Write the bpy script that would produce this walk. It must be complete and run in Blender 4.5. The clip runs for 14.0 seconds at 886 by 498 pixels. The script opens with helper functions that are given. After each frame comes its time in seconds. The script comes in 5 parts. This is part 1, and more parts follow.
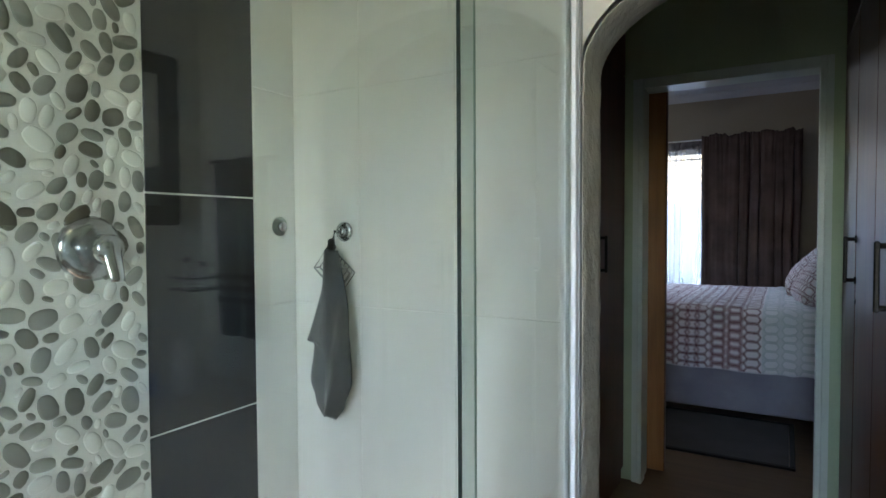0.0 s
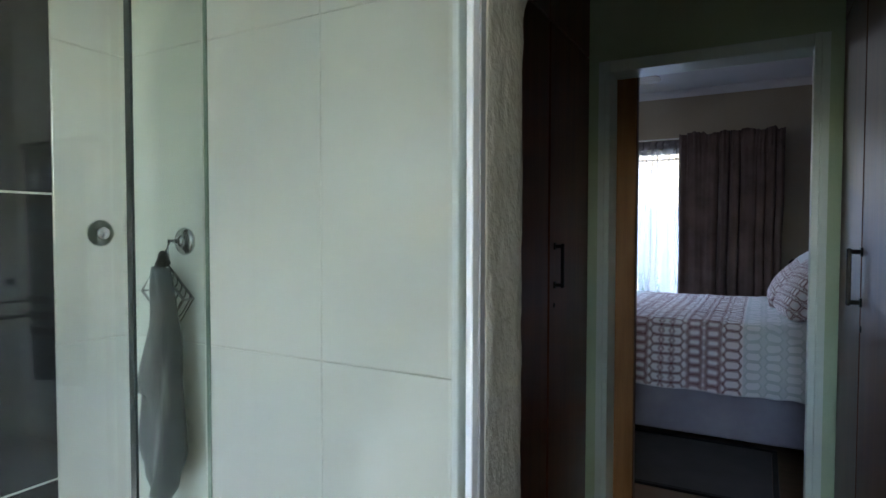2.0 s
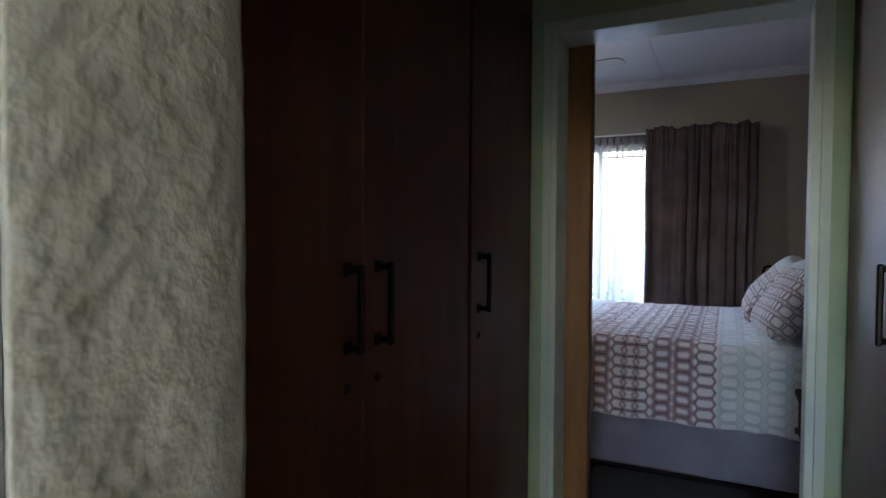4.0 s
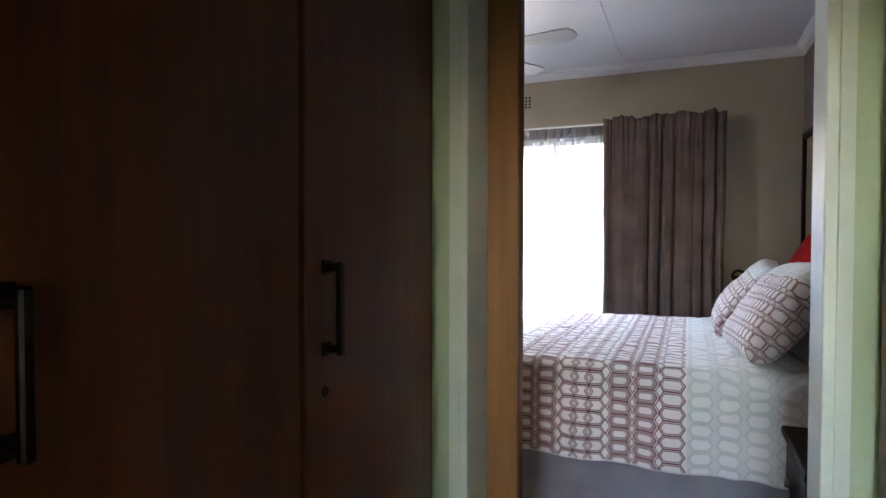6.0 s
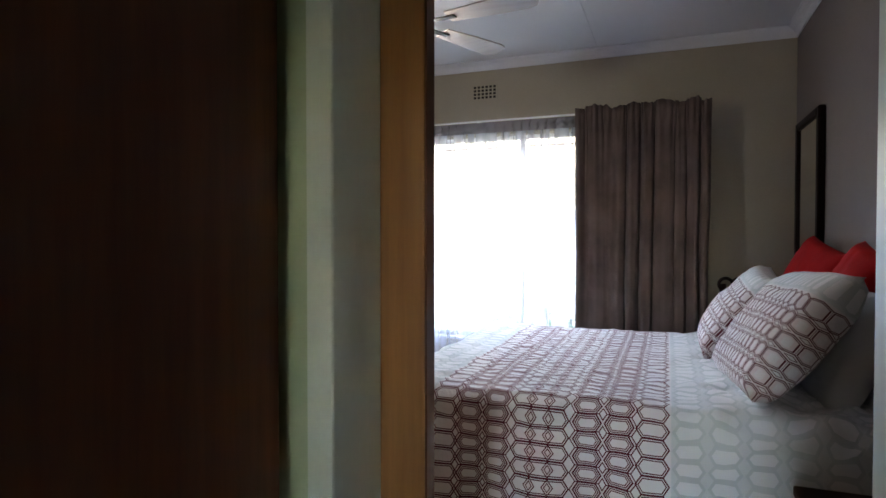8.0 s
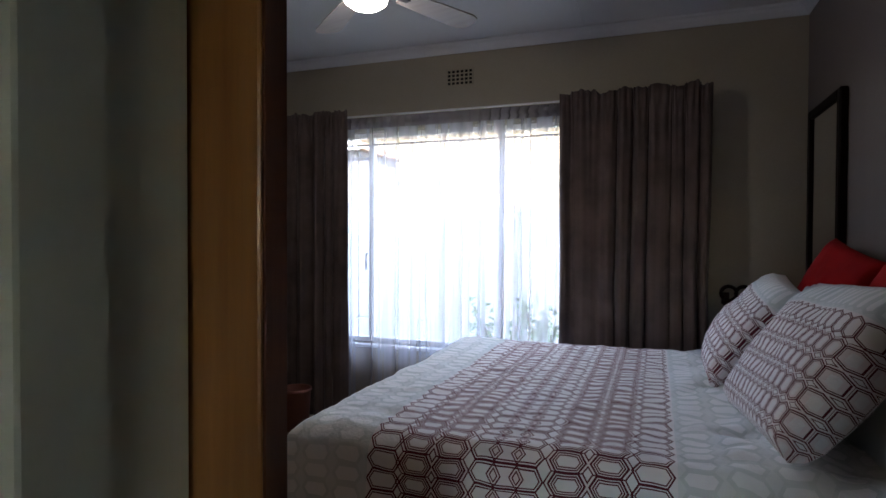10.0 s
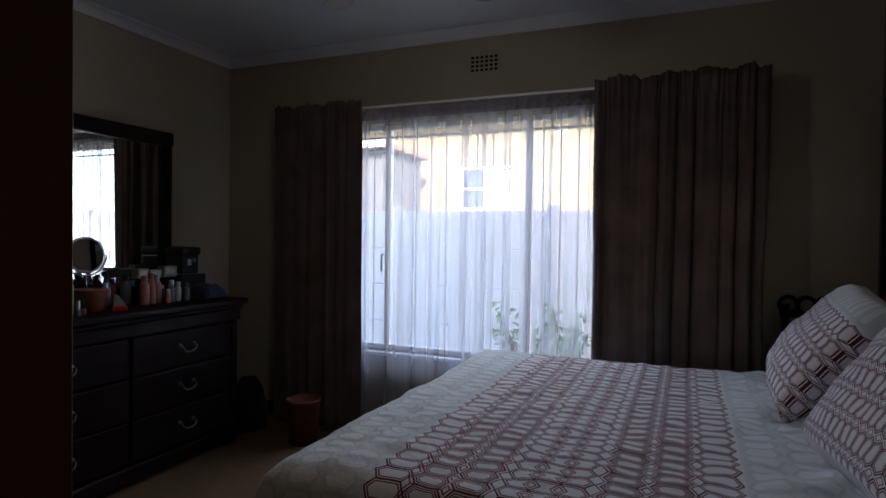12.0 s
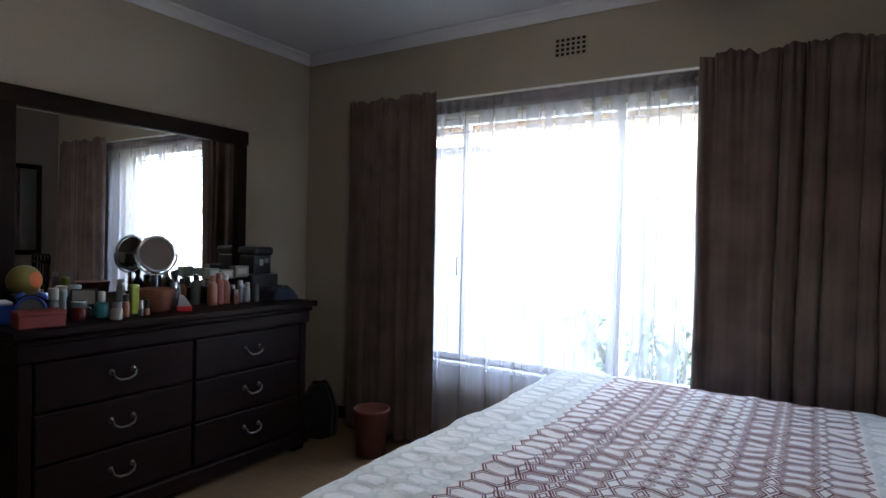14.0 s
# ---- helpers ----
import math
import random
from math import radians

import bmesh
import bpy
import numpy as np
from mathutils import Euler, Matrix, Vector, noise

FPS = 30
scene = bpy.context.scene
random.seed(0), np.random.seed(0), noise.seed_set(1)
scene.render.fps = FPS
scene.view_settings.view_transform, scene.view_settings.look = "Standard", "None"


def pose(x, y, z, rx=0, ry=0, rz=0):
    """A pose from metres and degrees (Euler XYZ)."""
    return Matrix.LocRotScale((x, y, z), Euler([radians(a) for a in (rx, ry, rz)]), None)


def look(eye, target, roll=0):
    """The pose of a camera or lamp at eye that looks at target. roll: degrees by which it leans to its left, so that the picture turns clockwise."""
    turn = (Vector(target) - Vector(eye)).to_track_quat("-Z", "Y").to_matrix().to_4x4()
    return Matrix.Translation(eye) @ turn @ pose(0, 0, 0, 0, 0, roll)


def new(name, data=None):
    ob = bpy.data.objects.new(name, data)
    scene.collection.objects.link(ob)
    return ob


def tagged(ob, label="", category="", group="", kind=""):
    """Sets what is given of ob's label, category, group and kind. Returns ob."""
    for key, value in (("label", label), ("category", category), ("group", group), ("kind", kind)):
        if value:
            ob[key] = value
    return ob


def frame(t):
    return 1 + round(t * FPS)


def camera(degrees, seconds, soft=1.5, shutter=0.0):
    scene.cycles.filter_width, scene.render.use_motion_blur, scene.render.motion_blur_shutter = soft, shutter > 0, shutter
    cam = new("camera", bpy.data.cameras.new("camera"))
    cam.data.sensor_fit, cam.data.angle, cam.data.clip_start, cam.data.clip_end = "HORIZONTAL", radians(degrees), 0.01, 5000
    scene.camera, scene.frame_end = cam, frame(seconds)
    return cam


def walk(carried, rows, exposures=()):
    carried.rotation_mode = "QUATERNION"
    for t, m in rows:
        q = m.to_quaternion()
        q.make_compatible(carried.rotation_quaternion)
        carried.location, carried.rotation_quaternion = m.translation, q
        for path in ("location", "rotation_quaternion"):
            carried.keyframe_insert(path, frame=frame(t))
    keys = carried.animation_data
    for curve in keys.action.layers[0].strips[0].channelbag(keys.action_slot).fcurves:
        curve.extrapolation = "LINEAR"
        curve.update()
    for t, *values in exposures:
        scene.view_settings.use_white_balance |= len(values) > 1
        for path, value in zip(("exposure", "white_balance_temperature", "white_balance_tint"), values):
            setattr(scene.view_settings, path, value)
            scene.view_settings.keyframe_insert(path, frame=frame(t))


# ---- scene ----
cam = camera(74.4, 14.0)
ROWS = [
    (0.0, 0.641, -0.088, 1.319, 30.48, -1.99, 0.30),
    (0.5, 0.648, 0.021, 1.322, 30.16, -2.14, 0.14),
    (1.0, 0.644, 0.111, 1.314, 29.78, -2.07, 0.03),
    (1.5, 0.624, 0.246, 1.320, 29.35, -1.88, 0.04),
    (2.0, 0.605, 0.391, 1.337, 28.76, -1.93, -0.09),
    (2.5, 0.589, 0.532, 1.340, 28.15, -1.92, -0.13),
    (3.0, 0.585, 0.681, 1.350, 27.46, -2.02, -0.24),
    (3.5, 0.570, 0.831, 1.351, 26.77, -1.98, -0.29),
    (4.0, 0.547, 0.986, 1.347, 26.01, -1.83, -0.30),
    (4.5, 0.525, 1.145, 1.340, 25.21, -1.65, -0.27),
    (5.0, 0.509, 1.304, 1.334, 24.42, -1.49, -0.23),
    (5.5, 0.507, 1.461, 1.331, 23.67, -1.44, -0.16),
    (6.0, 0.515, 1.625, 1.333, 22.84, -1.45, -0.07),
    (6.5, 0.519, 1.768, 1.333, 22.23, -1.47, -0.02),
    (7.0, 0.518, 1.930, 1.331, 21.78, -1.22, -0.07),
    (7.5, 0.516, 2.080, 1.332, 21.52, -1.15, -0.04),
    (8.0, 0.500, 2.189, 1.332, 21.05, -1.11, -0.02),
    (8.5, 0.492, 2.320, 1.333, 20.65, -1.06, -0.01),
    (9.0, 0.483, 2.449, 1.334, 20.28, -1.03, -0.04),
    (9.5, 0.473, 2.570, 1.335, 20.03, -1.02, -0.11),
    (10.0, 0.460, 2.678, 1.336, 20.03, -1.02, -0.22),
    (10.5, 0.442, 2.766, 1.336, 20.39, -1.02, -0.37),
    (11.0, 0.420, 2.847, 1.336, 20.82, -0.98, -0.47),
    (11.5, 0.401, 2.918, 1.338, 21.55, -1.04, -0.71),
    (12.0, 0.377, 3.004, 1.338, 22.61, -1.02, -0.76),
    (12.5, 0.383, 3.101, 1.338, 24.90, -0.91, -0.95),
    (13.0, 0.382, 3.193, 1.337, 27.37, -0.89, -1.19),
    (13.5, 0.378, 3.276, 1.341, 29.90, -0.97, -1.28),
    (14.0, 0.373, 3.345, 1.345, 32.40, -1.06, -1.37),
]
EXPOSURES = [(0, 3.94, 5600, 13), (2, 3.95, 5480, 13), (3, 3.92, 5400, 13), (5.5, 5.38, 6300, 15), (6.5, 5.58, 6300, 15), (8, 5.03, 6350, 14), (10.5, 3.78, 6200, 17), (12.5, 3.04, 6300, 16), (13, 3.56, 6300, 15), (14, 4.5, 6250, 13)]
walk(cam, [(t, pose(x, y, z, 90 + pitch, roll, yaw)) for t, x, y, z, yaw, pitch, roll in ROWS], EXPOSURES)

# ---------------------------------------------------------------- world and lights
SUN_UP, SUN_ROUND = radians(34), radians(150)
world = bpy.data.worlds.new("sky_world")
scene.world = world
world.use_nodes = True
wn = world.node_tree.nodes
sky = wn.new("ShaderNodeTexSky")
sky.sky_type, sky.sun_disc, sky.sun_elevation, sky.sun_rotation = "NISHITA", False, SUN_UP, SUN_ROUND
world.node_tree.links.new(sky.outputs[0], wn["Background"].inputs[0])
wn["Background"].inputs[1].default_value = 0.15
sun = new("sun", bpy.data.lights.new("sun", "SUN"))
sun.data.energy, sun.data.angle, sun.data.color = 2.3, radians(0.5), (1.0, 0.95, 0.87)
sun_way = Vector((math.sin(SUN_ROUND) * math.cos(SUN_UP), math.cos(SUN_ROUND) * math.cos(SUN_UP), math.sin(SUN_UP)))
sun.matrix_world = look(sun_way * 30, (0, 0, 0))
# Unseen lamp added outside, standing for sky light, to brighten the bed.
sky_fill = new("window_fill_lamp", bpy.data.lights.new("window_fill_lamp", "AREA"))
sky_fill.data.shape, sky_fill.data.size, sky_fill.data.size_y = "RECTANGLE", 1.9, 0.9
sky_fill.data.energy, sky_fill.data.color = 9.5, (0.86, 0.93, 1.0)
sky_fill.matrix_world = look((-1.06, 8.0, 2.88), (-0.45, 5.0, 0.8))


# ---------------------------------------------------------------- materials
def nodes(name):
    m = bpy.data.materials.new(name)
    m.use_nodes = True
    t = m.node_tree
    return m, t, t.nodes["Principled BSDF"]


def link(t, a, b):
    t.links.new(a, b)


def math_node(t, op, a, b=None, c=None):
    n = t.nodes.new("ShaderNodeMath")
    n.operation = op
    for k, v in enumerate((a, b, c)):
        if v is None:
            continue
        if isinstance(v, (int, float)):
            n.inputs[k].default_value = v
        else:
            link(t, v, n.inputs[k])
    return n.outputs[0]


def noise_node(t, scale, detail=4.0, stretch=None, rough=0.55):
    n = t.nodes.new("ShaderNodeTexNoise")
    n.inputs["Scale"].default_value, n.inputs["Detail"].default_value, n.inputs["Roughness"].default_value = scale, detail, rough
    g = t.nodes.new("ShaderNodeTexCoord")
    src = g.outputs["Object"]
    if stretch:
        mp = t.nodes.new("ShaderNodeMapping")
        mp.inputs["Scale"].default_value = stretch
        link(t, src, mp.inputs[0])
        src = mp.outputs[0]
    link(t, src, n.inputs["Vector"])
    return n.outputs["Fac"]


def mix_col(t, fac, a, b):
    n = t.nodes.new("ShaderNodeMix")
    n.data_type = "RGBA"
    for k, v in ((0, fac), (6, a), (7, b)):
        if isinstance(v, (int, float)):
            n.inputs[k].default_value = v
        elif isinstance(v, tuple):
            n.inputs[k].default_value = (*v, 1)
        else:
            link(t, v, n.inputs[k])
    return n.outputs[2]


def spread(t, fac, lo, hi):
    n = t.nodes.new("ShaderNodeMapRange")
    n.inputs[1].default_value, n.inputs[2].default_value = lo, hi
    link(t, fac, n.inputs[0])
    return n.outputs[0]


def bump(t, b, height, strength, dist):
    n = t.nodes.new("ShaderNodeBump")
    n.inputs["Strength"].default_value, n.inputs["Distance"].default_value = strength, dist
    link(t, height, n.inputs["Height"])
    link(t, n.outputs[0], b.inputs["Normal"])


def surface(name, dark, light, rough=0.5, scale=6.0, fine=60.0, relief=0.15, depth=0.002, metal=0.0, stretch=None, vary=0.0, spec=0.5, coat=0.0):
    """Base colour between two tones by a large and a fine noise, with relief and uneven gloss."""
    m, t, b = nodes(name)
    big, small = noise_node(t, scale, 4, stretch), noise_node(t, fine, 3, stretch)
    f = math_node(t, "ADD", math_node(t, "MULTIPLY", spread(t, big, 0.3, 0.7), 0.65), math_node(t, "MULTIPLY", spread(t, small, 0.3, 0.7), 0.35))
    col = mix_col(t, f, dark, light)
    if vary:
        oi = t.nodes.new("ShaderNodeObjectInfo")
        hsv = t.nodes.new("ShaderNodeHueSaturation")
        link(t, math_node(t, "ADD", 1 - vary / 2, math_node(t, "MULTIPLY", oi.outputs["Random"], vary)), hsv.inputs["Value"])
        link(t, col, hsv.inputs["Color"])
        col = hsv.outputs[0]
    link(t, col, b.inputs["Base Color"])
    link(t, math_node(t, "ADD", rough - 0.06, math_node(t, "MULTIPLY", big, 0.12)), b.inputs["Roughness"])
    b.inputs["Metallic"].default_value = metal
    b.inputs["Specular IOR Level"].default_value = spec
    b.inputs["Coat Weight"].default_value = coat
    b.inputs["Coat Roughness"].default_value = 0.12
    if relief:
        bump(t, b, small, relief, depth)
    return m


def wood(name, dark, light, rough=0.35, axis=2, coat=0.0, spec=0.5):
    s = [26.0, 26.0, 26.0]
    s[axis] = 1.6
    m, t, b = nodes(name)
    grain, broad, pore = noise_node(t, 1.0, 6, tuple(s), 0.65), noise_node(t, 2.2, 2), noise_node(t, 5.0, 3, tuple(s))
    f = math_node(t, "ADD", math_node(t, "MULTIPLY", spread(t, grain, 0.32, 0.68), 0.75), math_node(t, "MULTIPLY", broad, 0.25))
    link(t, mix_col(t, f, dark, light), b.inputs["Base Color"])
    link(t, math_node(t, "ADD", rough - 0.05, math_node(t, "MULTIPLY", broad, 0.12)), b.inputs["Roughness"])
    b.inputs["Coat Weight"].default_value, b.inputs["Coat Roughness"].default_value = coat, 0.15
    b.inputs["Specular IOR Level"].default_value = spec
    bump(t, b, pore, 0.12, 0.001)
    return m


def thin_glass(name, tint=(1, 1, 1), gloss=0.0, least=0.05):
    """A flat pane: clear, with a mirror gloss that grows towards a grazing view."""
    m, t, b = nodes(name)
    t.nodes.remove(b)
    tr, gl, mx, lw = (t.nodes.new(n) for n in ("ShaderNodeBsdfTransparent", "ShaderNodeBsdfGlossy", "ShaderNodeMixShader", "ShaderNodeLayerWeight"))
    tr.inputs[0].default_value = (*tint, 1)
    gl.inputs["Roughness"].default_value = gloss
    lw.inputs[0].default_value = 0.5
    f = math_node(t, "MULTIPLY_ADD", math_node(t, "POWER", lw.outputs["Facing"], 5.0), 1 - least, least)
    for a, k in ((f, 0), (tr.outputs[0], 1), (gl.outputs[0], 2)):
        link(t, a, mx.inputs[k])
    link(t, mx.outputs[0], t.nodes["Material Output"].inputs[0])
    return m


def sheer_cloth(name, colour, see):
    m, t, b = nodes(name)
    t.nodes.remove(b)
    tr, tl, df, m1, m2 = (t.nodes.new(n) for n in ("ShaderNodeBsdfTransparent", "ShaderNodeBsdfTranslucent", "ShaderNodeBsdfDiffuse", "ShaderNodeMixShader", "ShaderNodeMixShader"))
    tl.inputs[0].default_value = df.inputs[0].default_value = (*colour, 1)
    m1.inputs[0].default_value = 0.6
    link(t, df.outputs[0], m1.inputs[1]), link(t, tl.outputs[0], m1.inputs[2])
    weave = noise_node(t, 2.2, 2, (7.0, 7.0, 0.05))
    link(t, math_node(t, "ADD", see - 0.06, math_node(t, "MULTIPLY", spread(t, weave, 0.36, 0.60), 0.12)), m2.inputs[0])
    link(t, m1.outputs[0], m2.inputs[1]), link(t, tr.outputs[0], m2.inputs[2])
    link(t, m2.outputs[0], t.nodes["Material Output"].inputs[0])
    return m


def cloth(name, dark, light, rough=0.9, thread=900.0, sheen=0.3, stripes=0.0):
    m, t, b = nodes(name)
    big, small = noise_node(t, 5.0, 5), noise_node(t, thread * 0.4, 2)
    f = spread(t, big, 0.3, 0.7)
    if stripes:
        f = math_node(t, "ADD", math_node(t, "MULTIPLY", f, 1 - stripes), math_node(t, "MULTIPLY", spread(t, noise_node(t, 1.0, 3, (45.0, 45.0, 0.3)), 0.35, 0.65), stripes))
    link(t, mix_col(t, f, dark, light), b.inputs["Base Color"])
    b.inputs["Roughness"].default_value = rough
    b.inputs["Sheen Weight"].default_value = sheen
    b.inputs["Specular IOR Level"].default_value = 0.15
    bump(t, b, small, 0.25, 0.001)
    return m


def hexagon_print(name, lo, hi, singles, riches, wides, size=1.0):
    """White cotton printed with long hexagons stacked in columns along v: double-lined ones centred at singles, crowded nested ones at
    riches, broad ones with diamonds in them at wides, all in maroon between lo and hi; beyond, faint grey-green hexagons."""
    m, t, b = nodes(name)
    uv = t.nodes.new("ShaderNodeUVMap")
    sep = t.nodes.new("ShaderNodeSeparateXYZ")
    link(t, uv.outputs[0], sep.inputs[0])
    u, v = sep.outputs[0], sep.outputs[1]
    a, slant = 0.0275 * size, 0.64
    y = math_node(t, "ABSOLUTE", math_node(t, "MULTIPLY", math_node(t, "SUBTRACT", math_node(t, "FRACT", math_node(t, "DIVIDE", v, 2 * a)), 0.5), 2 * a))

    def off(centres):
        near = None
        for c in centres:
            d = math_node(t, "ABSOLUTE", math_node(t, "SUBTRACT", u, c))
            near = d if near is None else math_node(t, "MINIMUM", near, d)
        return near

    def inside(x, half):
        """Metres outside (+) or inside (-) the hexagon's outline."""
        edge = math_node(t, "MULTIPLY", math_node(t, "SUBTRACT", math_node(t, "ADD", x, math_node(t, "MULTIPLY", y, slant)), half), 0.85)
        return math_node(t, "MAXIMUM", math_node(t, "SUBTRACT", y, a), edge)

    def line(d, at, half):
        return math_node(t, "LESS_THAN", math_node(t, "ABSOLUTE", math_node(t, "SUBTRACT", d, at)), half)

    def either(*ls):
        top = ls[0]
        for l in ls[1:]:
            top = math_node(t, "MAXIMUM", top, l)
        return top

    one = inside(off(singles), 0.050 * size)
    ink = either(line(one, -0.0008, 0.0023 * size), line(one, -0.0075 * size, 0.0017 * size))
    fill = math_node(t, "MULTIPLY", math_node(t, "LESS_THAN", one, 0.0), 0.2)
    xr = off(riches)
    many = inside(xr, 0.046 * size)
    ink = either(ink, line(many, -0.0008, 0.0025 * size), line(many, -0.0072 * size, 0.0017 * size), line(many, -0.0130 * size, 0.0014 * size), line(inside(xr, 0.056 * size), 0.0, 0.0018 * size)) if size == 1.0 else either(ink, line(many, -0.0008, 0.0023 * size), line(many, -0.0080 * size, 0.0017 * size), line(inside(xr, 0.056 * size), 0.0, 0.0014 * size))
    fill = either(fill, math_node(t, "LESS_THAN", math_node(t, "ABSOLUTE", math_node(t, "ADD", many, 0.004)), 0.012 * size))
    if wides:
        xw = off(wides)
        broad = inside(xw, 0.098)
        across = math_node(t, "ABSOLUTE", math_node(t, "SUBTRACT", xw, 0.030))
        gem = math_node(t, "ADD", math_node(t, "DIVIDE", across, 0.020), math_node(t, "DIVIDE", y, 0.028))
        ink = either(ink, line(broad, -0.0008, 0.0023), line(broad, -0.0075, 0.0017), line(gem, 0.92, 0.10), line(gem, 0.50, 0.09))
        fill = either(fill, math_node(t, "LESS_THAN", gem, 0.95))
    band = math_node(t, "MULTIPLY", math_node(t, "GREATER_THAN", u, lo), math_node(t, "LESS_THAN", u, hi))
    step = 0.102
    xf = math_node(t, "MULTIPLY", math_node(t, "ABSOLUTE", math_node(t, "SUBTRACT", math_node(t, "FRACT", math_node(t, "DIVIDE", math_node(t, "SUBTRACT", u, hi), step)), 0.5)), step)
    faint = inside(xf, 0.049)
    wash = spread(t, noise_node(t, 4.0, 3), 0.35, 0.65)
    tint = math_node(t, "MULTIPLY", either(line(faint, -0.0045, 0.0045), math_node(t, "MULTIPLY", math_node(t, "GREATER_THAN", faint, 0.0), 0.55)), math_node(t, "ADD", 0.40, math_node(t, "MULTIPLY", wash, 0.35)))
    pale = mix_col(t, tint, (0.86, 0.89, 0.91), (0.50, 0.58, 0.58))
    ground = mix_col(t, math_node(t, "MULTIPLY", fill, 0.5), (0.88, 0.87, 0.89), (0.80, 0.68, 0.70))
    dye = mix_col(t, wash, (0.11, 0.012, 0.028), (0.15, 0.030, 0.042))
    link(t, mix_col(t, band, pale, mix_col(t, ink, ground, dye)), b.inputs["Base Color"])
    b.inputs["Roughness"].default_value, b.inputs["Sheen Weight"].default_value = 0.85, 0.15
    b.inputs["Specular IOR Level"].default_value = 0.2
    bump(t, b, noise_node(t, 14.0, 6), 0.7, 0.014)
    return m


def glowing(name, colour, strength):
    m, t, b = nodes(name)
    b.inputs["Base Color"].default_value = (*colour, 1)
    b.inputs["Emission Color"].default_value = (*colour, 1)
    b.inputs["Emission Strength"].default_value = strength
    return m


TILE_WHITE = surface("white_glazed_tile", (0.70, 0.71, 0.68), (0.78, 0.79, 0.76), 0.11, 1.3, 30, 0.03, 0.001, vary=0.03)
TILE_BLACK = surface("black_polished_tile", (0.013, 0.013, 0.015), (0.019, 0.019, 0.021), 0.085, 2, 80, 0.0, 0.001, spec=0.32)
GROUT = surface("white_grout", (0.60, 0.60, 0.57), (0.74, 0.74, 0.70), 0.85, 12, 150, 0.4, 0.002)
PEBBLE_PALE = surface("whitened_pebble", (0.55, 0.56, 0.52), (0.68, 0.69, 0.64), 0.75, 25, 180, 0.25, 0.001, vary=0.22)
PEBBLE_GREY = surface("grey_green_pebble", (0.15, 0.155, 0.135), (0.26, 0.265, 0.235), 0.45, 30, 220, 0.25, 0.001, vary=0.5)
PEBBLE_BROWN = surface("brown_pebble", (0.082, 0.080, 0.062), (0.15, 0.145, 0.115), 0.42, 30, 200, 0.25, 0.001, vary=0.5)
CHROME = surface("chrome", (0.40, 0.42, 0.44), (0.54, 0.55, 0.57), 0.15, 8, 60, 0.0, metal=1.0)
ALU = surface("white_anodised_channel", (0.76, 0.79, 0.81), (0.84, 0.87, 0.89), 0.42, 6, 80, 0.03)
STEEL_DULL = surface("worn_steel", (0.02, 0.017, 0.015), (0.05, 0.045, 0.04), 0.5, 20, 120, 0.1, metal=1.0)
BRASS_OLD = surface("aged_pewter", (0.09, 0.08, 0.065), (0.18, 0.165, 0.135), 0.36, 20, 120, 0.1, metal=1.0)
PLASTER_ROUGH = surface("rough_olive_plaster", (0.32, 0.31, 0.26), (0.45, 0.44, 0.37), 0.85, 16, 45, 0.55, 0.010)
PLASTER_WHITE = surface("white_painted_plaster", (0.68, 0.67, 0.62), (0.78, 0.77, 0.72), 0.75, 5, 50, 0.35, 0.004)
PAINT_GREEN = surface("pale_green_wall_paint", (0.43, 0.54, 0.34), (0.49, 0.60, 0.40), 0.6, 3, 90, 0.2, 0.002)
PAINT_FRAME = surface("mint_green_gloss_paint", (0.62, 0.70, 0.62), (0.69, 0.77, 0.69), 0.33, 5, 60, 0.12, 0.002)
PAINT_CREAM = surface("cream_wall_paint", (0.30, 0.26, 0.20), (0.348, 0.304, 0.237), 0.7, 2.5, 90, 0.2, 0.002)
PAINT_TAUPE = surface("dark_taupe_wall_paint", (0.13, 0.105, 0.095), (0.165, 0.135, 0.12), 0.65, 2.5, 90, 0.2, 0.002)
PAINT_CEILING = surface("white_ceiling_paint", (0.54, 0.54, 0.57), (0.60, 0.60, 0.63), 0.8, 2, 70, 0.15, 0.002)
PAINT_WHITE = surface("white_gloss_paint", (0.74, 0.74, 0.73), (0.82, 0.82, 0.81), 0.35, 5, 60, 0.08, 0.001)
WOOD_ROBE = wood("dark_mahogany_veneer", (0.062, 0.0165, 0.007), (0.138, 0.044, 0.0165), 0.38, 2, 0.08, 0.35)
WOOD_DARK = wood("espresso_stained_wood", (0.0035, 0.0015, 0.0012), (0.013, 0.0046, 0.0032), 0.50, 1, 0.02, 0.09)
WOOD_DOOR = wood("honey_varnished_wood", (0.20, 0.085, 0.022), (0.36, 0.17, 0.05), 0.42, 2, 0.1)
WOOD_FLOOR = wood("tan_laminate_floor", (0.10, 0.062, 0.031), (0.165, 0.105, 0.055), 0.42, 0)
CURTAIN = cloth("taupe_curtain_cloth", (0.064, 0.045, 0.041), (0.140, 0.102, 0.091), 0.8, 900, 0.12, 0.25)
SHEER = sheer_cloth("white_voile", (0.56, 0.56, 0.60), 0.60)
SHEER_HEAD = sheer_cloth("gathered_voile", (0.17, 0.15, 0.155), 0.10)
TOWEL_GREY = cloth("grey_terry_cloth", (0.045, 0.050, 0.052), (0.085, 0.090, 0.093), 0.95, 500, 0.5)
CLOTH_RED = cloth("red_cushion_cloth", (0.28, 0.004, 0.005), (0.42, 0.007, 0.008), 0.85, 700, 0.0)
CLOTH_SHEET = cloth("white_bed_linen", (0.66, 0.69, 0.74), (0.76, 0.79, 0.83), 0.85, 900, 0.2)
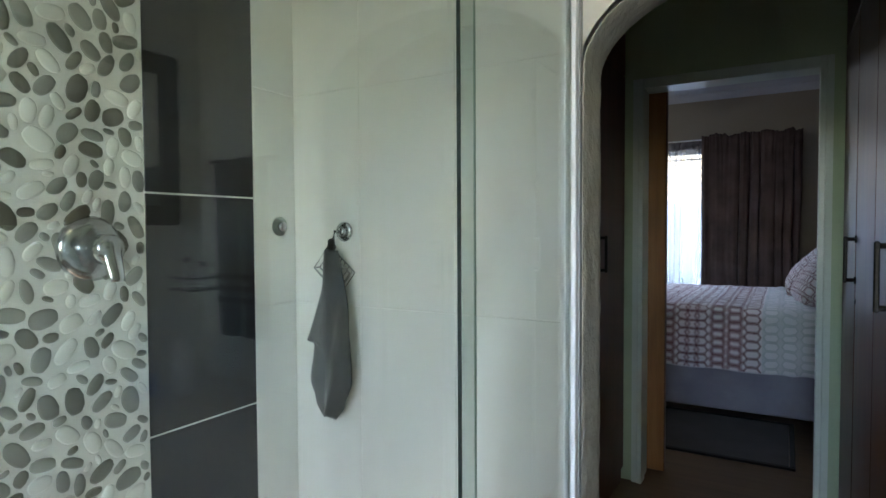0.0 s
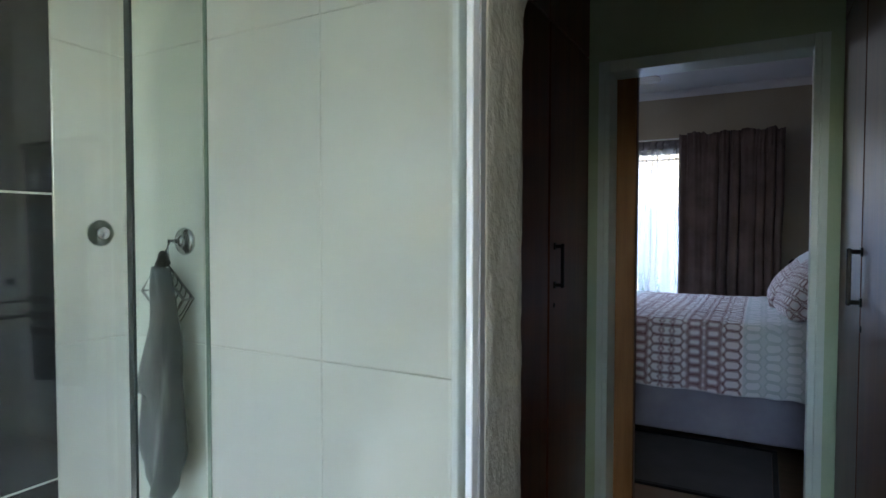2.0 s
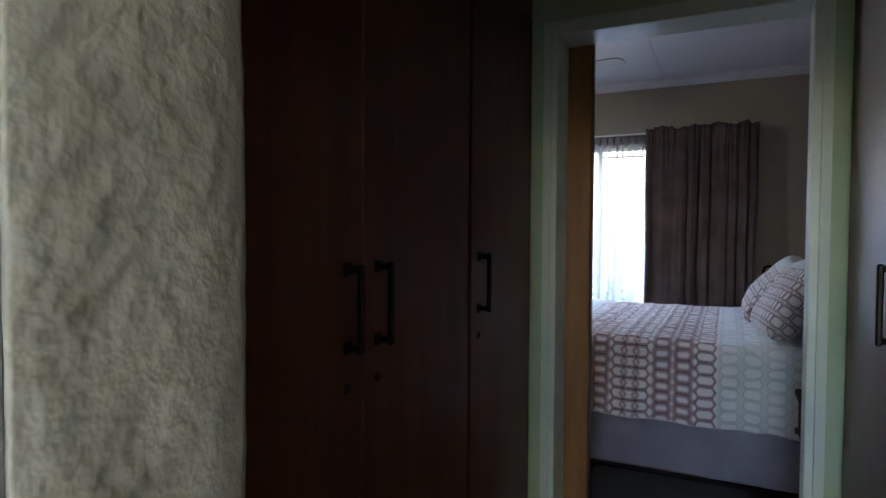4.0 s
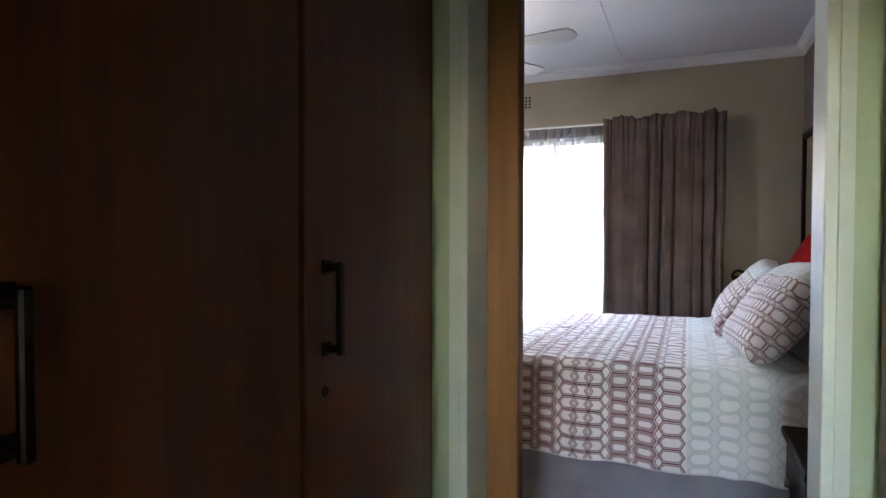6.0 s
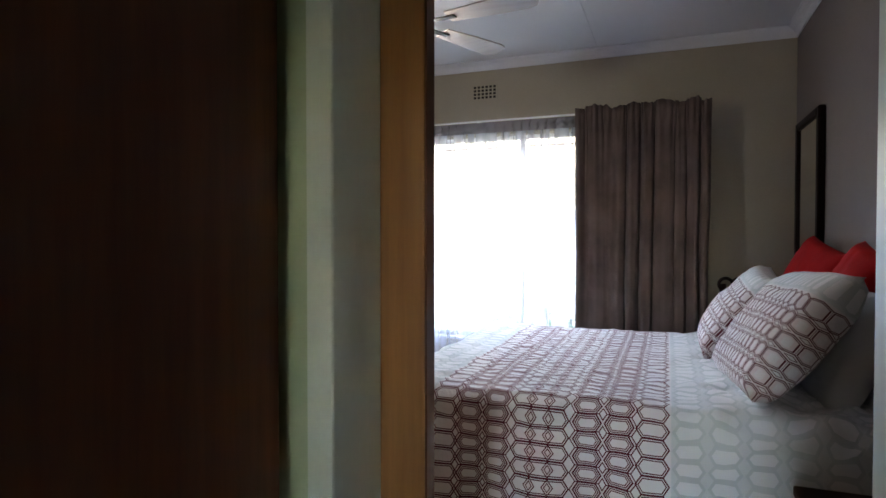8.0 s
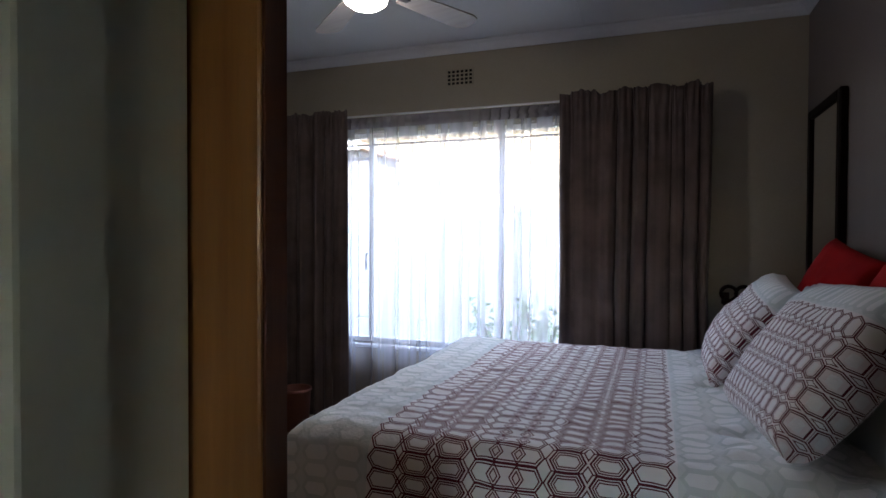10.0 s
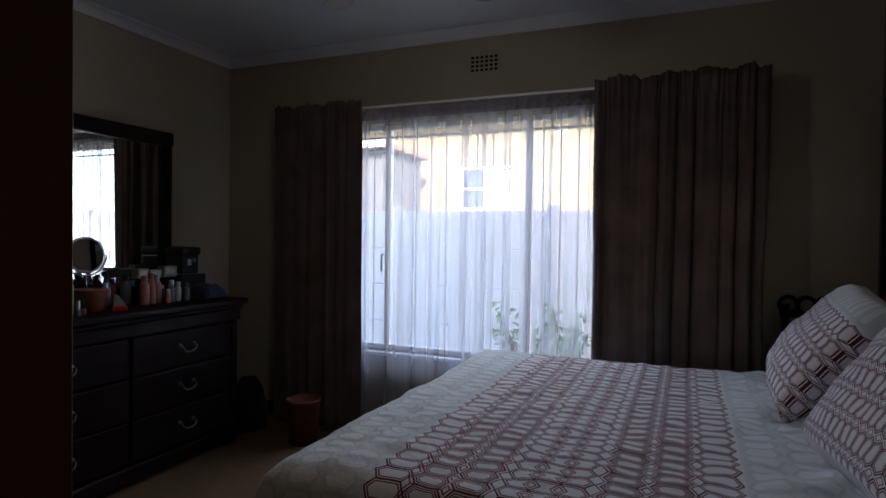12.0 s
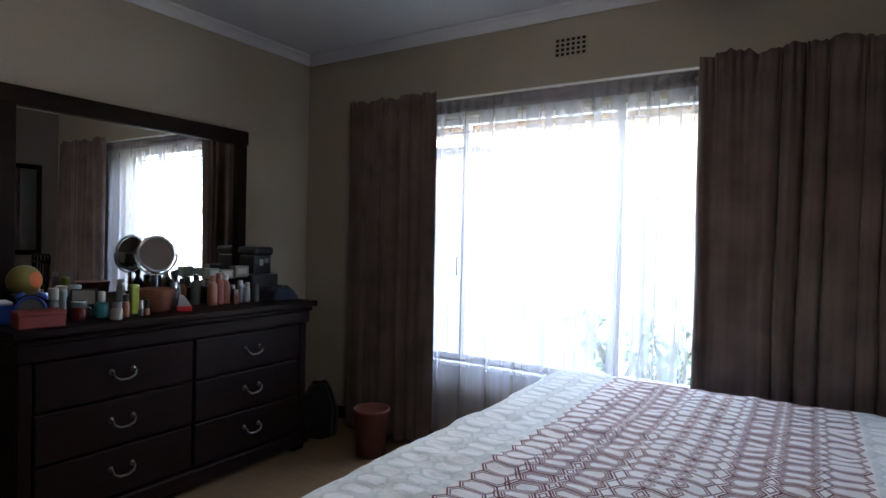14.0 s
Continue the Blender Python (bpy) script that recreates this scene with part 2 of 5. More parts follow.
CLOTH_BASE = cloth("grey_bed_base_cloth", (0.27, 0.27, 0.33), (0.36, 0.36, 0.42), 0.9, 500, 0.2)
CLOTH_MAT = cloth("charcoal_rug", (0.016, 0.014, 0.013), (0.034, 0.030, 0.027), 0.95, 120, 0.2)
CLOTH_AND_SHADE_DARK = cloth("black_cloth_and_vent_shade", (0.005, 0.005, 0.005), (0.015, 0.014, 0.014), 0.8, 400, 0.1)
CLOTH_NAVY = cloth("navy_cloth", (0.012, 0.014, 0.030), (0.03, 0.034, 0.06), 0.85, 400, 0.2)
PRINT_DUVET = hexagon_print("hexagon_print_duvet", -0.29, 0.515, (-0.240, 0.460), (-0.146, -0.050, 0.258, 0.359), (0.102,))
PRINT_PILLOW = hexagon_print("hexagon_print_pillow", -0.30, 0.125, (0.090,), (0.026, -0.038, -0.102, -0.166, -0.230), (), 0.64)
GLASS_SHOWER = thin_glass("green_tinted_glass", (0.93, 0.965, 0.945))
GLASS_WINDOW = thin_glass("window_glass", (0.97, 0.98, 0.97))
GLASS_EDGE_PALE = surface("pale_green_glass_edge", (0.22, 0.30, 0.27), (0.33, 0.42, 0.38), 0.15, 10, 60, 0.0)
GLASS_EDGE = surface("dark_green_glass_edge", (0.010, 0.016, 0.014), (0.022, 0.032, 0.028), 0.15, 10, 60, 0.0)
MIRROR = surface("mirror_silver", (0.86, 0.87, 0.87), (0.88, 0.89, 0.89), 0.06, 2, 10, 0.0, metal=1.0)
MIRROR.node_tree.nodes["Principled BSDF"].inputs["Roughness"].links and MIRROR.node_tree.links.remove(MIRROR.node_tree.nodes["Principled BSDF"].inputs["Roughness"].links[0])
MIRROR.node_tree.nodes["Principled BSDF"].inputs["Roughness"].default_value = 0.0
GLOBE = glowing("lit_opal_glass", (1.0, 0.93, 0.80), 2.5)
BULB = glowing("warm_downlight", (1.0, 0.80, 0.42), 30.0)
BLADE = wood("pale_fan_blade", (0.26, 0.22, 0.19), (0.38, 0.33, 0.29), 0.45, 0)
TERRACOTTA = surface("terracotta", (0.12, 0.034, 0.018), (0.18, 0.054, 0.03), 0.75, 12, 80, 0.3, 0.002)
BRICK_SAND = surface("sandy_face_brick", (0.20, 0.16, 0.105), (0.29, 0.235, 0.16), 0.85, 3, 14, 0.4, 0.01)
WALL_OUT = surface("grey_precast_concrete", (0.50, 0.49, 0.54), (0.60, 0.59, 0.64), 0.9, 1.5, 25, 0.4, 0.006)
ROOF_TILE = surface("weathered_roof_tile", (0.26, 0.15, 0.11), (0.36, 0.23, 0.17), 0.85, 2, 12, 0.4, 0.01)
GRASS = surface("dry_lawn", (0.08, 0.10, 0.035), (0.16, 0.17, 0.07), 0.95, 1.2, 40, 0.6, 0.02)
LEAF = surface("garden_leaf", (0.12, 0.19, 0.08), (0.22, 0.31, 0.14), 0.55, 20, 80, 0.1, vary=0.3)
STEM = surface("plant_stem", (0.09, 0.08, 0.04), (0.15, 0.12, 0.07), 0.8, 20, 80, 0.2)
CERAMIC = surface("white_ceramic", (0.74, 0.75, 0.75), (0.80, 0.81, 0.81), 0.10, 3, 40, 0.0)


def plain(name, c, rough=0.4, metal=0.0):
    d = tuple(x * 0.85 for x in c)
    return surface(name, d, c, rough, 14, 90, 0.05, 0.001, metal=metal)


# ---------------------------------------------------------------- mesh helpers
def mesh_ob(name, bm, material, parent=None, smooth=False):
    me = bpy.data.meshes.new(name)
    bmesh.ops.recalc_face_normals(bm, faces=bm.faces)
    bm.to_mesh(me)
    bm.free()
    me.materials.append(material)
    if smooth:
        me.shade_smooth()
    ob = new(name, me)
    ob.parent = parent
    return ob


def part(name, bm, material, parent, label="", smooth=False):
    return tagged(mesh_ob(name, bm, material, parent, smooth), label)


def thing(name, label, category, at=(0, 0, 0), turn=0.0, group="", kind=""):
    ob = new(name)
    ob.empty_display_size = 0.1
    ob.matrix_basis = pose(*at, 0, 0, turn)
    return tagged(ob, label, category, group, kind)


def box(x0, x1, y0, y1, z0, z1, bevel=0.0, bm=None, segs=1):
    b = bmesh.new()
    bmesh.ops.create_cube(b, size=1.0, matrix=Matrix.Translation(((x0 + x1) / 2, (y0 + y1) / 2, (z0 + z1) / 2)) @ Matrix.Diagonal((abs(x1 - x0), abs(y1 - y0), abs(z1 - z0), 1)))
    if bevel:
        bmesh.ops.bevel(b, geom=b.edges[:], offset=bevel, segments=segs, affect="EDGES", profile=0.5)
    return merge(bm, b)


def merge(into, b):
    if into is None:
        return b
    me = bpy.data.meshes.new("join")
    b.to_mesh(me)
    b.free()
    into.from_mesh(me)
    bpy.data.meshes.remove(me)
    return into


def lathe(profile, steps=24, m=None, bm=None):
    """Turns (radius, height) pairs about z; closed at radius 0."""
    b = bmesh.new()
    rings = []
    for r, z in profile:
        if r < 1e-5:
            rings.append([b.verts.new((0, 0, z))])
        else:
            rings.append([b.verts.new((r * math.cos(2 * math.pi * k / steps), r * math.sin(2 * math.pi * k / steps), z)) for k in range(steps)])
    for p, q in zip(rings, rings[1:]):
        for k in range(steps):
            f = [p[k % len(p)], p[(k + 1) % len(p)], q[(k + 1) % len(q)], q[k % len(q)]]
            f = list(dict.fromkeys(f))
            if len(f) > 2:
                b.faces.new(f)
    if m is not None:
        b.transform(m)
    return merge(bm, b)


def tube(points, radius, steps=10, bm=None, closed=False):
    """A round bar along points."""
    b = bmesh.new()
    pts = [Vector(p) for p in points]
    n = len(pts)
    rings = []
    up = Vector((0.13, 0.21, 0.97)).normalized()
    for k, p in enumerate(pts):
        a, c = (pts[(k - 1) % n], pts[(k + 1) % n]) if closed else (pts[max(k - 1, 0)], pts[min(k + 1, n - 1)])
        d = (c - a).normalized()
        s = d.cross(up)
        s = s.normalized() if s.length > 1e-4 else d.orthogonal().normalized()
        w = s.cross(d)
        rings.append([b.verts.new(p + radius * (math.cos(q) * s + math.sin(q) * w)) for q in (2 * math.pi * j / steps for j in range(steps))])
    pairs = list(zip(rings, rings[1:])) + ([(rings[-1], rings[0])] if closed else [])
    for p, q in pairs:
        for k in range(steps):
            b.faces.new((p[k], p[(k + 1) % steps], q[(k + 1) % steps], q[k]))
    if not closed:
        b.faces.new(rings[0][::-1]), b.faces.new(rings[-1])
    return merge(bm, b)


def grid_mesh(nu, nv, fn, uvs=None):
    """A sheet: fn(a, b) gives the place for a, b in 0..1; uvs(a, b) the print's coordinates in metres."""
    b = bmesh.new()
    layer = b.loops.layers.uv.new("UVMap") if uvs else None
    vs = [[b.verts.new(fn(i / nu, j / nv)) for j in range(nv + 1)] for i in range(nu + 1)]
    for i in range(nu):
        for j in range(nv):
            f = b.faces.new((vs[i][j], vs[i + 1][j], vs[i + 1][j + 1], vs[i][j + 1]))
            f.smooth = True
            if layer:
                for lp, (p, q) in zip(f.loops, ((i, j), (i + 1, j), (i + 1, j + 1), (i, j + 1))):
                    lp[layer].uv = uvs(p / nu, q / nv)
    return b


def sheet_ob(name, bm, material, parent=None, thick=0.0):
    me = bpy.data.meshes.new(name)
    bm.to_mesh(me)
    bm.free()
    me.materials.append(material)
    ob = new(name, me)
    ob.parent = parent
    if thick:
        md = ob.modifiers.new("thickness", "SOLIDIFY")
        md.thickness, md.offset = thick, 0
    return ob


def setting(name, bm, material, label, category, smooth=False):
    return tagged(mesh_ob(name, bm, material, None, smooth), label, category, kind="structure")


def wob(x, y, z, s=1.0):
    return noise.noise(Vector((x * s, y * s, z * s)))

# ---------------------------------------------------------------- large structure
FLOOR_Z = 0.0
setting("floor", box(-3.1, 1.6, -1.75, 6.8, -0.12, 0.0), WOOD_FLOOR, "worn tan laminate floor through passage and bedroom", "floor")
setting("ceiling_bedroom", box(-3.1, 1.45, 3.08, 6.8, 2.70, 2.78), PAINT_CEILING, "white painted board ceiling of the bedroom", "ceiling")
setting("ceiling_passage", box(-0.9, 1.6, -1.75, 3.08, 2.64, 2.72), PAINT_CEILING, "white painted ceiling of passage and bathroom", "ceiling")
# Unseen slab added over the house so its shadow covers the garden wall.
setting("roof", box(-3.6, 2.1, -2.3, 6.95, 3.25, 3.85), ROOF_TILE, "unseen roof slab with short eaves, raised to shade the garden wall", "roof")


def wall_with_hole(x0, x1, z0, z1, hx0, hx1, hz0, hz1, y0, y1):
    b = box(x0, hx0, y0, y1, z0, z1)
    box(hx1, x1, y0, y1, z0, z1, bm=b)
    box(hx0, hx1, y0, y1, hz1, z1, bm=b)
    if hz0 > z0:
        box(hx0, hx1, y0, y1, z0, hz0, bm=b)
    return b


def cove(x, y, dx, dy, length):
    """A cornice's hollow profile, 65 mm each way, run along one wall; (dx, dy) points into the room."""
    b = bmesh.new()
    prof = [(0.0, 2.70), (0.0, 2.635), (0.012, 2.635)] + [(0.065 - 0.05 * math.cos(q), 2.638 + 0.05 * math.sin(q)) for q in (0.2, 0.6, 1.0, 1.4)] + [(0.065, 2.694), (0.065, 2.70)]
    ends = []
    for s in (0, length):
        ends.append([b.verts.new((x + dx * p + (s if dy else 0), y + dy * p + (s if dx else 0), z)) for p, z in prof])
    n = len(prof)
    for k in range(n):
        b.faces.new((ends[0][k], ends[0][(k + 1) % n], ends[1][(k + 1) % n], ends[1][k]))
    b.faces.new(ends[0]), b.faces.new(ends[1][::-1])
    return b


# bedroom shell
WX0, WX1, WZ0, WZ1 = -2.0, -0.12, 0.55, 2.13
setting("wall_window", wall_with_hole(-3.1, 1.43, 0, 2.70, WX0, WX1, WZ0, WZ1, 6.585, 6.80), PAINT_CREAM, "cream painted bedroom wall around the wide window", "wall")
setting("wall_dresser", box(-3.1, -2.93, 3.165, 6.585, 0, 2.70), PAINT_CREAM, "cream painted bedroom wall behind the dresser", "wall")
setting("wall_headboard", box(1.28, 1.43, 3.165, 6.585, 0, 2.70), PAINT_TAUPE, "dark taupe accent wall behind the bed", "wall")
setting("wall_door_bedroom", wall_with_hole(-3.1, 1.6, 0, 2.70, -0.040, 0.812, 0, 2.068, 3.08, 3.155), PAINT_CREAM, "cream bedroom side of the door wall", "wall")
setting("wall_door_passage", wall_with_hole(-0.9, 1.6, 0, 2.64, -0.040, 0.812, 0, 2.068, 3.0, 3.08), PAINT_GREEN, "pale green painted passage wall around the doorway", "wall")
for nm, args in (("cornice_window", (-2.93, 6.585, 0, -1, 4.21)), ("cornice_dresser", (-2.93, 3.165, 1, 0, 3.42)), ("cornice_headboard", (1.28, 3.165, -1, 0, 3.42)), ("cornice_door", (-2.93, 3.165, 0, 1, 4.21))):
    setting(nm, cove(*args), PAINT_CEILING, "white hollow plaster cornice below the ceiling", "cornice")
setting("trim_ceiling_joint", box(-0.02, 0.02, 3.24, 6.5, 2.695, 2.6995, 0.001), PAINT_CEILING, "flat white cover strip over a ceiling joint", "trim")
for nm, b in (("baseboard_window", box(-2.93, 1.28, 6.57, 6.585, 0, 0.09, 0.003)), ("baseboard_dresser", box(-2.93, -2.915, 3.18, 6.57, 0, 0.09, 0.003)), ("baseboard_headboard", box(1.265, 1.28, 3.18, 6.57, 0, 0.09, 0.003))):
    setting(nm, b, WOOD_DARK, "dark wooden skirting along the bedroom wall", "baseboard")

# passage shell
setting("wall_passage_west", box(-0.9, -0.72, 1.27, 3.0, 0, 2.64), PAINT_GREEN, "green painted wall behind the built-in wardrobe", "wall")
setting("wall_passage_east", box(1.46, 1.6, 1.27, 3.0, 0, 2.64), PAINT_GREEN, "green painted wall behind the built-in wardrobe", "wall")

# bathroom shell
setting("wall_shower_side", box(-0.75, -0.6160, -1.6, 1.27, 0, 2.64), GROUT, "tiled shower side wall with white joints", "wall")
setting("wall_shower_end", box(-0.6155, 0.222, 1.1820, 1.27, 0, 2.64), GROUT, "tiled shower end wall with white joints", "wall")
setting("wall_bath_east", box(1.45, 1.6, -1.6, 1.13, 0, 2.64), PLASTER_WHITE, "white plastered bathroom wall behind the basin", "wall")
setting("wall_bath_back", wall_with_hole(-0.75, 1.6, 0, 2.64, 0.1, 1.1, 1.1, 2.15, -1.75, -1.6), PLASTER_WHITE, "white bathroom wall with a wide window", "wall")

AX0, AX1, SPRING, RISE = 0.269, 0.930, 1.650, 0.195


def arch_line(grow=0.0, n=28):
    c, r = (AX0 + AX1) / 2, (AX1 - AX0) / 2 + grow
    pts = [(c - r, 0.0)]
    pts += [(c - r * math.cos(math.pi * k / n), SPRING + (RISE + grow) * math.sin(math.pi * k / n)) for k in range(n + 1)]
    return pts + [(c + r, 0.0)]


def arch_wall():
    b = bmesh.new()
    line = arch_line(0.012)
    for y, back in ((1.13, False), (1.27, True)):
        vs = [b.verts.new((x, y, z)) for x, z in line]
        top = [b.verts.new((x, y, 2.64)) for x, z in line]
        lo, hi = b.verts.new((0.222, y, 0)), b.verts.new((0.222, y, 2.64))
        lo2, hi2 = b.verts.new((1.6, y, 0)), b.verts.new((1.6, y, 2.64))
        for k in range(1, len(line) - 2):
            b.faces.new((vs[k], vs[k + 1], top[k + 1], top[k]))
        b.faces.new((lo, vs[0], vs[1], top[1], hi)), b.faces.new((vs[-1], lo2, hi2, top[-2], vs[-2]))
        for v in (top[0], top[-1]):
            b.verts.remove(v)
    b.verts.ensure_lookup_table()
    side = bmesh.new()
    for x in (0.222, 1.6):
        side.faces.new([side.verts.new(p) for p in ((x, 1.13, 0), (x, 1.27, 0), (x, 1.27, 2.64), (x, 1.13, 2.64))])
    return merge(b, side)


def arch_lining():
    """The rough plastered soffit, with a rounded uneven arris at front and back."""
    b = bmesh.new()
    prof = [(-0.0125, 1.134), (-0.0125, 1.1275), (-0.0140, 1.131), (-0.0155, 1.142), (-0.0155, 1.155)] + [(-0.0155, y) for y in (1.17, 1.19, 1.21, 1.23)] + [(-0.0145, 1.262), (-0.010, 1.270), (0.0, 1.272)]
    line = arch_line(0.0, 40)
    dense = []
    for (xa, za), (xb, zb) in zip(line, line[1:]):
        n = max(1, int(math.hypot(xb - xa, zb - za) / 0.02))
        dense += [(xa + (xb - xa) * k / n, za + (zb - za) * k / n) for k in range(n)]
    dense.append(line[-1])
    c = (AX0 + AX1) / 2
    rows = []
    for x, z in dense:
        if z <= SPRING:
            nx, nz = (-1.0 if x < c else 1.0), 0.0
        else:
            nx, nz = (x - c) / (AX1 - AX0) * 2, (z - SPRING) / RISE
            l = math.hypot(nx, nz)
            nx, nz = nx / l, nz / l
        row = []
        for p, y in prof:
            rough = 0.15 if y < 1.1345 and p > -0.013 else 1.0
            d = p + 0.014 + rough * (0.0025 * wob(y * 3, z, x, 18) + 0.0015 * wob(y, z, x, 60))
            row.append(b.verts.new((x + nx * d, y + 0.0006 * wob(x, z, y, 30), z + nz * d)))
        rows.append(row)
    for p, q in zip(rows, rows[1:]):
        for k in range(len(prof) - 1):
            b.faces.new((p[k], p[k + 1], q[k + 1], q[k])).smooth = True
    return b


setting("wall_arch", arch_wall(), PLASTER_WHITE, "white plastered wall with an arched opening", "wall")
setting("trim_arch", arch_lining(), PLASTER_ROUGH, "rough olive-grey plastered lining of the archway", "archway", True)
setting("trim_shower_corner", box(0.222, 0.236, 1.124, 1.1295, 0, 2.3, 0.002), PLASTER_WHITE, "white plaster bead beside the shower channel", "trim")

# steel door frame
door_frame = thing("door_frame", "mint green painted steel frame of the bedroom doorway", "door frame", kind="structure")


def jamb(sign, xo):
    """Folded steel jamb with a raised inner lip; xo is its outer edge, sign the way to the opening."""
    prof = [(0, 2.984), (0.026, 2.982), (0.030, 2.976), (0.050, 2.976), (0.052, 2.980), (0.052, 3.055), (0.043, 3.062), (0.043, 3.157), (0.039, 3.161), (0, 3.161)]
    b = bmesh.new()
    ends = [[b.verts.new((xo + sign * p, y, z)) for p, y in prof] for z in (0.0, 2.068)]
    n = len(prof)
    for k in range(n):
        b.faces.new((ends[0][k], ends[0][(k + 1) % n], ends[1][(k + 1) % n], ends[1][k]))
    b.faces.new(ends[0]), b.faces.new(ends[1])
    return b


part("jamb", jamb(1, -0.040), PAINT_FRAME, door_frame)
part("jamb", jamb(-1, 0.812), PAINT_FRAME, door_frame)
hd = box(0.012, 0.760, 2.977, 3.055, 2.018, 2.068, 0.003)
box(0.003, 0.769, 3.055, 3.160, 2.026, 2.0675, 0.003, hd)
part("header", hd, PAINT_FRAME, door_frame)

# sliding door leaf, pushed open along the bedroom side of the wall
door = tagged(thing("door_1", "honey-varnished wooden sliding door pushed open along the wall", "door", kind="structure"), kind="structure")
leaf = part("leaf", box(-0.76, 0.088, 3.165, 3.205, 0.012, 2.10, 0.004, segs=2), WOOD_DOOR, door)
part("edge_strip", box(0.0885, 0.0925, 3.166, 3.204, 0.014, 2.098, 0.001), WOOD_ROBE, door, "closing edge, darker than the leaf's face")
part("track", box(-0.85, 0.90, 3.162, 3.214, 2.11, 2.15, 0.003), STEEL_DULL, door, "dull steel top track")

# ---------------------------------------------------------------- bedroom window and what lies outside
win = thing("window_1", "white steel window with burglar bars and clear panes", "window", kind="structure")
MX = [WX0, -1.57, -0.557, WX1]
fr = box(WX0, WX1, 6.66, 6.70, WZ0, WZ0 + 0.035, 0.004)
box(WX0, WX1, 6.66, 6.70, WZ1 - 0.035, WZ1, 0.004, fr)
for x in MX:
    box(max(WX0, x - 0.022), min(WX1, x + 0.022), 6.658, 6.702, WZ0, WZ1, 0.004, fr)
part("window_frame", fr, PAINT_WHITE, win)
for xa, xb in zip(MX, MX[1:]):
    p = part("pane", box(xa + 0.02, xb - 0.02, 6.678, 6.682, WZ0 + 0.03, WZ1 - 0.03), GLASS_WINDOW, win)
    p.visible_shadow = False
for x0, x1 in ((MX[0], MX[1]),):
    s = box(x0 + 0.023, x1 - 0.023, 6.664, 6.69, 1.93, 1.955, 0.003)
    part("transom", s, PAINT_WHITE, win)
for k in range(17):
    x = WX0 + 0.11 * (k + 1)
    if x < WX1 - 0.04:
        part("burglar_bar", tube([(x, 6.645, WZ0 + 0.005), (x, 6.645, WZ1 - 0.005)], 0.0045, 8), PAINT_WHITE, win)
for z in (2.04,):
    part("burglar_bar", box(WX0, WX1, 6.640, 6.650, z - 0.008, z + 0.008, 0.002), PAINT_WHITE, win)
h = tube([(-1.60, 6.655, 1.22), (-1.60, 6.63, 1.22), (-1.60, 6.625, 1.16), (-1.60, 6.63, 1.10)], 0.007, 8)
part("handle", h, STEEL_DULL, win, "dull metal casement handle")
setting("window_sill", box(WX0 - 0.03, WX1 + 0.03, 6.555, 6.66, WZ0 - 0.025, WZ0, 0.006), PAINT_WHITE, "white painted window sill", "sill")
setting("window_reveal", box(WX0 - 0.02, WX1 + 0.02, 6.80, 6.86, WZ0 - 0.06, WZ0 - 0.01, 0.006), BRICK_SAND, "sloping brick outer sill", "sill")

g = grid_mesh(60, 60, lambda a, b: (-150 + 300 * a, -150 + 320 * b, -0.16 + 0.03 * wob(a * 40, b * 40, 0)))
setting("ground", g, GRASS, "dry lawn and earth around the house", "ground")

yard = thing("boundary_wall", "pale grey precast concrete garden wall in panels", "garden wall", kind="structure")
bays = [-11.0 + 2.0 * k for k in range(12)]
for xa, xb in zip(bays, bays[1:]):
    for k in range(4):
        part("panel", box(xa + 0.06, xb - 0.06, 9.52, 9.57, -0.16 + 0.46 * k, 0.295 + 0.46 * k, 0.008), WALL_OUT, yard)
for x in bays:
    part("post", box(x - 0.065, x + 0.065, 9.48, 9.60, -0.16, 1.73, 0.01), WALL_OUT, yard)

house = thing("neighbour_house", "sandy face-brick house with a tiled roof", "house")
part("wall", wall_with_hole(-14, 6, -0.15, 3.95, -4.25, -2.95, 1.95, 2.92, 15.0, 15.25), BRICK_SAND, house)
rf = bmesh.new()
for q in (((-14.6, 14.6, 4.00), (6.6, 14.6, 4.00), (6.6, 18.5, 4.9), (-14.6, 18.5, 4.9)), ((-14.6, 14.6, 3.90), (6.6, 14.6, 3.90), (6.6, 18.5, 4.8), (-14.6, 18.5, 4.8)), ((-14.6, 14.6, 3.90), (6.6, 14.6, 3.90), (6.6, 14.6, 4.00), (-14.6, 14.6, 4.00))):
    rf.faces.new([rf.verts.new(p) for p in q])
part("roof", rf, ROOF_TILE, house)
hw = box(-4.25, -2.95, 15.02, 15.10, 1.95, 2.02, 0.006)
for a in ((-4.25, -2.95, 2.85, 2.92), (-4.25, -4.18, 2.02, 2.85), (-3.02, -2.95, 2.02, 2.85), (-3.70, -3.62, 2.02, 2.85), (-4.18, -3.70, 2.40, 2.45)):
    box(a[0], a[1], 15.02, 15.10, a[2], a[3], 0.006, hw)
hwin = part("window", hw, PAINT_WHITE, house, "white framed window")
part("pane", box(-4.18, -3.70, 15.05, 15.06, 2.02, 2.85), plain("dark_far_pane", (0.10, 0.12, 0.13), 0.1), hwin)
part("blind", box(-3.62, -3.02, 15.07, 15.09, 2.02, 2.85), PAINT_WHITE, hwin, "white drawn blind")


